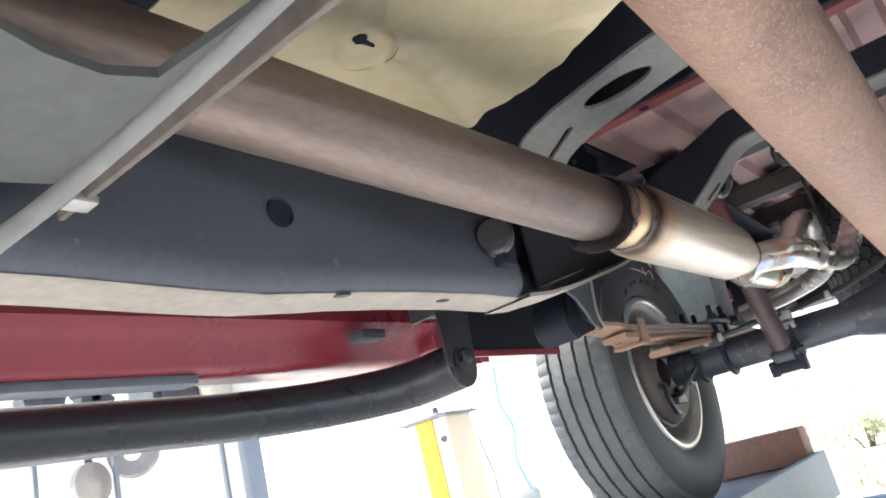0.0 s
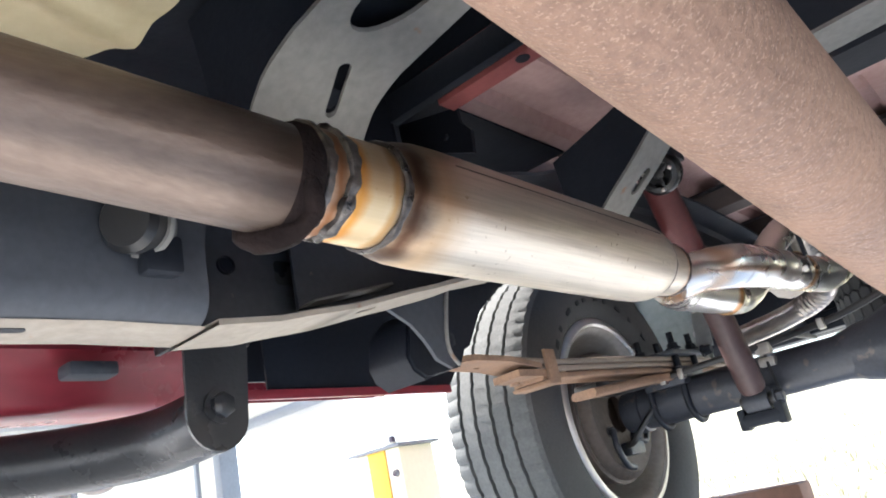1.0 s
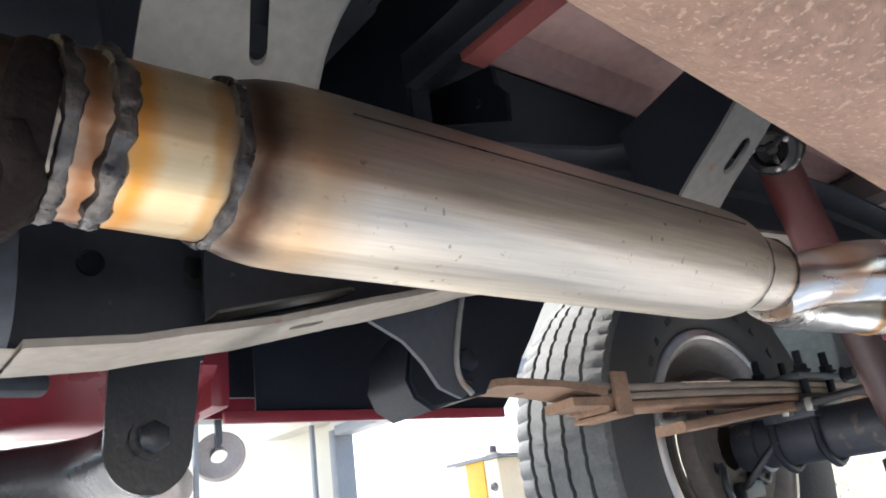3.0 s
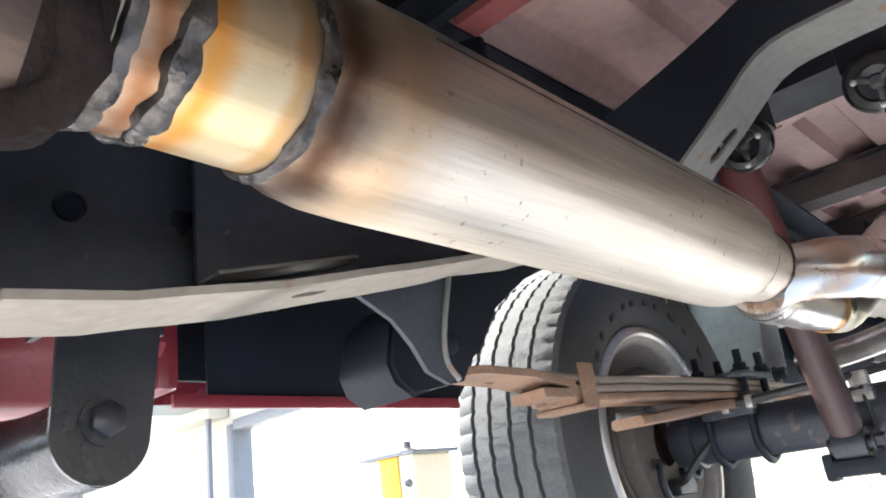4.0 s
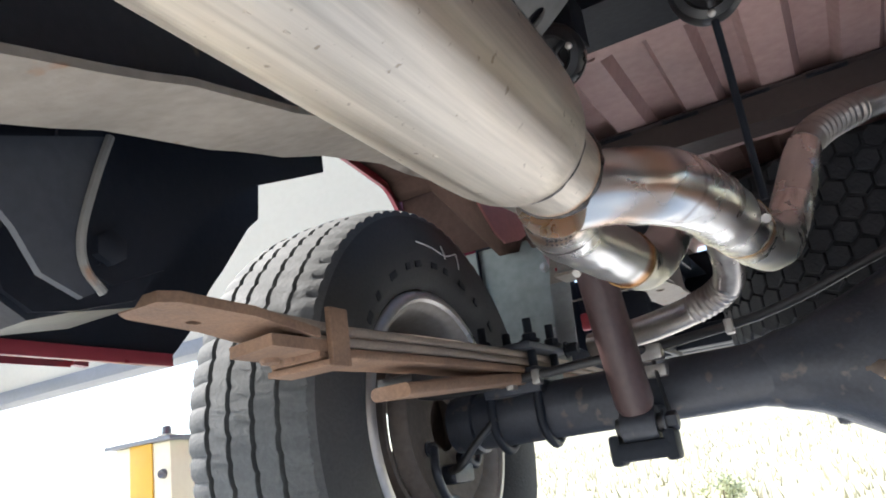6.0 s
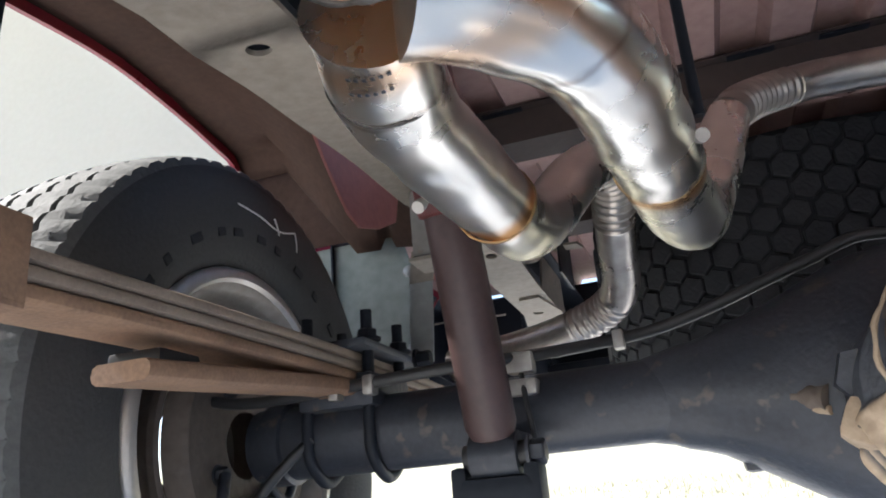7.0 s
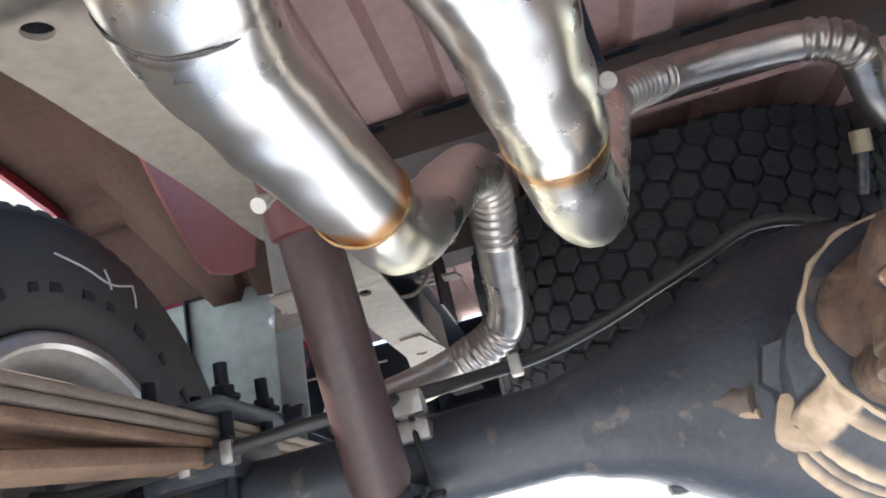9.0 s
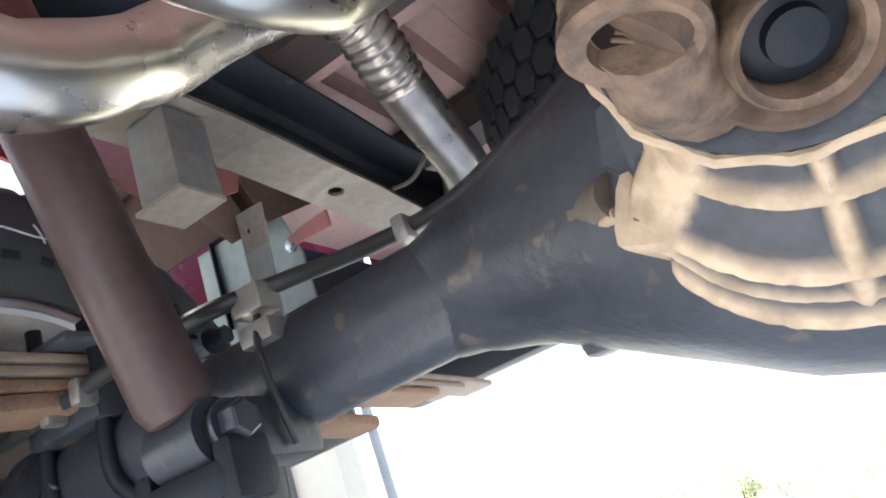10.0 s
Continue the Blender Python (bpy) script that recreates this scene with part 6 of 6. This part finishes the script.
def tread_block_mesh():
    """A hexagonal block with a sunk, bevelled rim; it stands on the carcass along +x."""
    bm = bmesh.new()
    hexa = [(-0.5, -0.34), (0.10, -0.60), (0.5, -0.22), (0.5, 0.34), (-0.10, 0.60), (-0.5, 0.22)]
    rings = [[bm.verts.new((h, a * pitch * w, b * pitch * w * 0.92)) for a, b in hexa] for h, w in ((-0.012, 0.93), (-0.0015, 0.90), (0.0, 0.82))]
    for lo, hi in zip(rings, rings[1:]):
        for k in range(6):
            bm.faces.new((lo[k], lo[(k + 1) % 6], hi[(k + 1) % 6], hi[k]))
    bm.faces.new(rings[2])
    bm.faces.new(rings[0][::-1])
    return bm


def block_place(row, col):
    a = -math.pi / 2 + (col + 0.5 * (row % 2)) * 2 * math.pi / BLOCK_COLS
    h = (row - (BLOCK_ROWS - 1) / 2) * pitch * 0.86
    edge = 0.004 if row in (0, BLOCK_ROWS - 1) else 0.0
    return Matrix.Translation((SPX, SPY, SPZ + h)) @ Matrix.Rotation(a, 4, "Z") @ Matrix.Translation((R - edge, 0, 0))


rest = bmesh.new()
block = None
for row in range(BLOCK_ROWS):
    for col in range(BLOCK_COLS):
        m = block_place(row, col)
        if min(col, BLOCK_COLS - col) <= 18:
            if block is None:
                block = sub("tread_block", tread_block_mesh(), M_SPARE, spare_tyre, "", 0)
                ob = block
            else:
                ob = new("tread_block", block.data)
                ob.parent = spare_tyre
            ob.matrix_basis = m
        else:
            one = tread_block_mesh()
            one.transform(m)
            keep = {v: rest.verts.new(v.co) for v in one.verts}
            for f in one.faces:
                rest.faces.new([keep[v] for v in f.verts])
            one.free()
tagged(sub("tread_blocks", rest, M_SPARE, spare_tyre, "", 0), kind="stuff")
part("rim", turned([(-0.081, 0.194), (-0.085, 0.203), (-0.080, 0.210), (-0.054, 0.186), (-0.018, 0.163), (0.0, 0.11), (0.0, 1e-4)], (SPX, SPY, SPZ), (0, 0, 1), 56), M_AXLE, sw)

# ---- cables on the axle ----
bl = thing("brake_line", (-0.3971, 1.9190, 1.7147), "black sheathed brake cable slung along the axle", "brake cable")
part("sheath", tube([(-0.7168, 1.9386, 1.7381), (-0.6538, 1.9304, 1.7243), (-0.5932, 1.9277, 1.7222), (-0.5335, 1.9254, 1.7245), (-0.4757, 1.9231, 1.7260), (-0.4195, 1.9255, 1.7292), (-0.3641, 1.9324, 1.7316), (-0.3143, 1.9625, 1.7374),
                     (-0.2669, 2.0066, 1.7477), (-0.2045, 2.0365, 1.7589), (-0.1420, 2.0349, 1.7729), (-0.0795, 2.0337, 1.7933), (-0.0296, 2.0328, 1.8092), (0.0231, 2.0368, 1.8260), (0.0750, 2.0330, 1.8120), (0.1300, 2.0280, 1.7500)], 0.0066, 14), M_CABLE, bl)
for x, y, z in ((-0.5281, 1.9251, 1.7231), (-0.4874, 1.9235, 1.7247), (-0.2357, 2.0220, 1.7533)):
    part("cable_clip", box((x - 0.006, y - 0.009, z - 0.012), (x + 0.006, y + 0.009, z + 0.009), 0.003), M_ZINC, bl, "bright steel clip")
bt = thing("brake_line_tee", (-0.3302, 1.9479, 1.7142), "small zinc brake line junction on the axle", "brake fitting")
part("block", box((-0.3449, 1.9397, 1.7179), (-0.3170, 1.9627, 1.7392), 0.003), M_ZINC, bt)
part("drop_line", tube([(-0.3311, 1.9501, 1.7187), (-0.3262, 1.9367, 1.6873), (-0.3227, 1.9385, 1.6513), (-0.3261, 1.9503, 1.6242)], 0.003, 8), M_CABLE, bt)

# ---- side step ----
st = thing("side_step", (-0.85, 0.4, 1.67), "black tubular side step with a bolted drop bracket", "side step")
part("bar", tube([(-0.90, -1.6, 1.724), (-0.90, -0.6, 1.724), (-0.90, 0.2, 1.724), (-0.895, 0.55, 1.722), (-0.87, 0.70, 1.716), (-0.80, 0.83, 1.708), (-0.70, 0.925, 1.705), (-0.60, 0.948, 1.711)],
                 0.037, 32), M_STEP, st)
br = plate([(0.946 - 0.0375 * math.cos(math.pi * k / 16), 1.712 - 0.0375 * math.sin(math.pi * k / 16)) for k in range(17)] + [(0.992, 1.79), (0.998, 1.93), (0.905, 1.93), (0.912, 1.79)], [], 0.004, lambda u, v, w: (-0.590 - w, u, v))
drop = part("bracket", br, M_STEP, st, "black drop bracket")
part("bracket_flange", box((-0.64, 0.990, 1.79), (-0.590, 0.996, 1.93), 0.002), M_STEP, st)
part("bracket_flange", box((-0.64, 0.906, 1.79), (-0.590, 0.912, 1.93), 0.002), M_STEP, st)
part("arm_to_rail", box((-0.64, 0.915, 1.80), (-0.43, 0.99, 1.83), 0.006), M_STEP, st)
sub("bolt", hexbolt((-0.589, 0.947, 1.7215), (1, 0, 0), 0.014, 0.012), M_STEP, drop)

# rail holes and bush on the near rail
rail_hole("rail_opening_disc", 0.413, 1.796, 0.0135, -0.3655, "black disc standing for a dark round opening in the chassis rail")
rail_hole("rail_opening_disc", 0.849, 1.807, 0.0085, -0.4115, "small black disc standing for a dark round opening in the chassis rail")
rb = thing("rail_bush", (-0.365, 0.73, 1.77), "black rubber bush in a steel ring on the rail", "bush")
bush_at, bush_axis = (-0.352, 0.735, 1.806), (0.50, -0.84, -0.15)
part("rubber", turned([(-0.026, 1e-4), (-0.026, 0.020), (0.006, 0.0235), (0.012, 0.019), (0.012, 1e-4)], bush_at, bush_axis, 28), M_RUBBERPART, rb)
part("steel_ring", turned([(-0.014, 0.0220), (-0.014, 0.0248), (-0.007, 0.0248), (-0.007, 0.0224), (-0.014, 0.0220)], bush_at, bush_axis, 28), M_DUSTY, rb)
part("stalk", box((-0.366, 0.742, 1.770), (-0.350, 0.772, 1.800), 0.004), M_BLACK, rb)

# ---- shrubs on the slope ----
def shrub(x, y, z, h, seed):
    rng = random.Random(seed)
    s = thing("shrub", (x, y, z), "small dusty green shrub on the dry slope", "shrub", "shrubs on the slope")
    tr = bmesh.new()
    tips = []
    for k in range(7):
        a = rng.uniform(0, 6.3)
        tip = Vector((x + math.cos(a) * h * rng.uniform(0.15, 0.5), y + math.sin(a) * h * rng.uniform(0.15, 0.5), z + h * rng.uniform(0.5, 0.95)))
        sweep(tr, [(x, y, z - 0.1), (Vector((x, y, z)) + tip) / 2 + Vector((0, 0, 0.1 * h)), tip], [0.04 * h, 0.025 * h, 0.008 * h], 6)
        tips.append(tip)
    part("stem", tr, M_BARK, s)
    bm = bmesh.new()
    for tip in tips:
        for _ in range(110):
            c = tip + Vector((rng.gauss(0, 0.16), rng.gauss(0, 0.16), rng.gauss(0, 0.13))) * h
            u = Vector((rng.gauss(0, 1), rng.gauss(0, 1), rng.gauss(0, 1))).normalized() * h * 0.05
            w = u.cross(Vector((rng.gauss(0, 1), rng.gauss(0, 1), rng.gauss(0, 1)))).normalized() * h * 0.03
            bm.faces.new([bm.verts.new(c + q) for q in (-u, w, u, -w)])
    part("crown", bm, M_LEAFGREEN, s, smooth=0)


for k, (x, y, h) in enumerate(((-2.3, 13.5, 0.6),)):
    shrub(x, y, (y - 8) * 0.075, h, 40 + k)
bm = bmesh.new()
rng = random.Random(9)
for _ in range(5200):
    x, y = rng.uniform(-14, 12), 8.2 + 26 * rng.random() ** 1.4
    z = (y - 8) * 0.075 + 0.25 * noise.noise(Vector((x * 0.11, y * 0.11, 0))) - 0.03
    for _ in range(2):
        a, hgt = rng.uniform(0, 6.3), rng.uniform(0.10, 0.32)
        d = Vector((math.cos(a), math.sin(a), 0)) * 0.02
        tip = Vector((x, y, z + hgt)) + Vector((rng.gauss(0, 0.06), rng.gauss(0, 0.06), 0))
        bm.faces.new([bm.verts.new(q) for q in (Vector((x, y, z)) - d, Vector((x, y, z)) + d, tip)])
solid("dry_grass", bm, M_GRASS, "tufts of dry grass on the slope", "grass", kind="stuff", smooth=0)


# ---- tail of the truck: bumper beam and tow tube behind the spare wheel ----
rb2 = thing("rear_bumper", (0, 3.12, 1.75), "black rear bumper beam across the truck's tail", "bumper")
part("beam", box((-0.92, 3.08, 1.84), (0.92, 3.145, 2.112), 0.012), M_BLACK, rb2)
part("end_lip", box((-0.92, 2.80, 1.86), (-0.90, 3.079, 2.05), 0.006), M_BLACK, rb2)
part("end_lip", box((0.90, 2.80, 1.86), (0.92, 3.079, 2.05), 0.006), M_BLACK, rb2)
hitch = thing("tow_hitch", (0, 2.98, 1.8), "black square tow hitch tube under the truck's tail", "tow hitch")
part("cross_tube", box((-0.50, 2.99, 1.84), (0.50, 3.05, 1.90), 0.008), M_BLACK, hitch)
for x in (-0.50, 0.50):
    part("side_plate", box((x - 0.005, 2.80, 1.83), (x + 0.005, 3.06, 2.02), 0.003), M_BLACK, hitch)
for s in (-1, 1):
    part("rear_inner_skin", plate([(2.395, 1.93), (3.075, 1.90), (3.075, 2.112), (2.395, 2.112)], [], 0.003, lambda u, v, w, s=s: (s * (0.76 + w), u, v)), M_BLACK, bed, "black sealed inner panel")
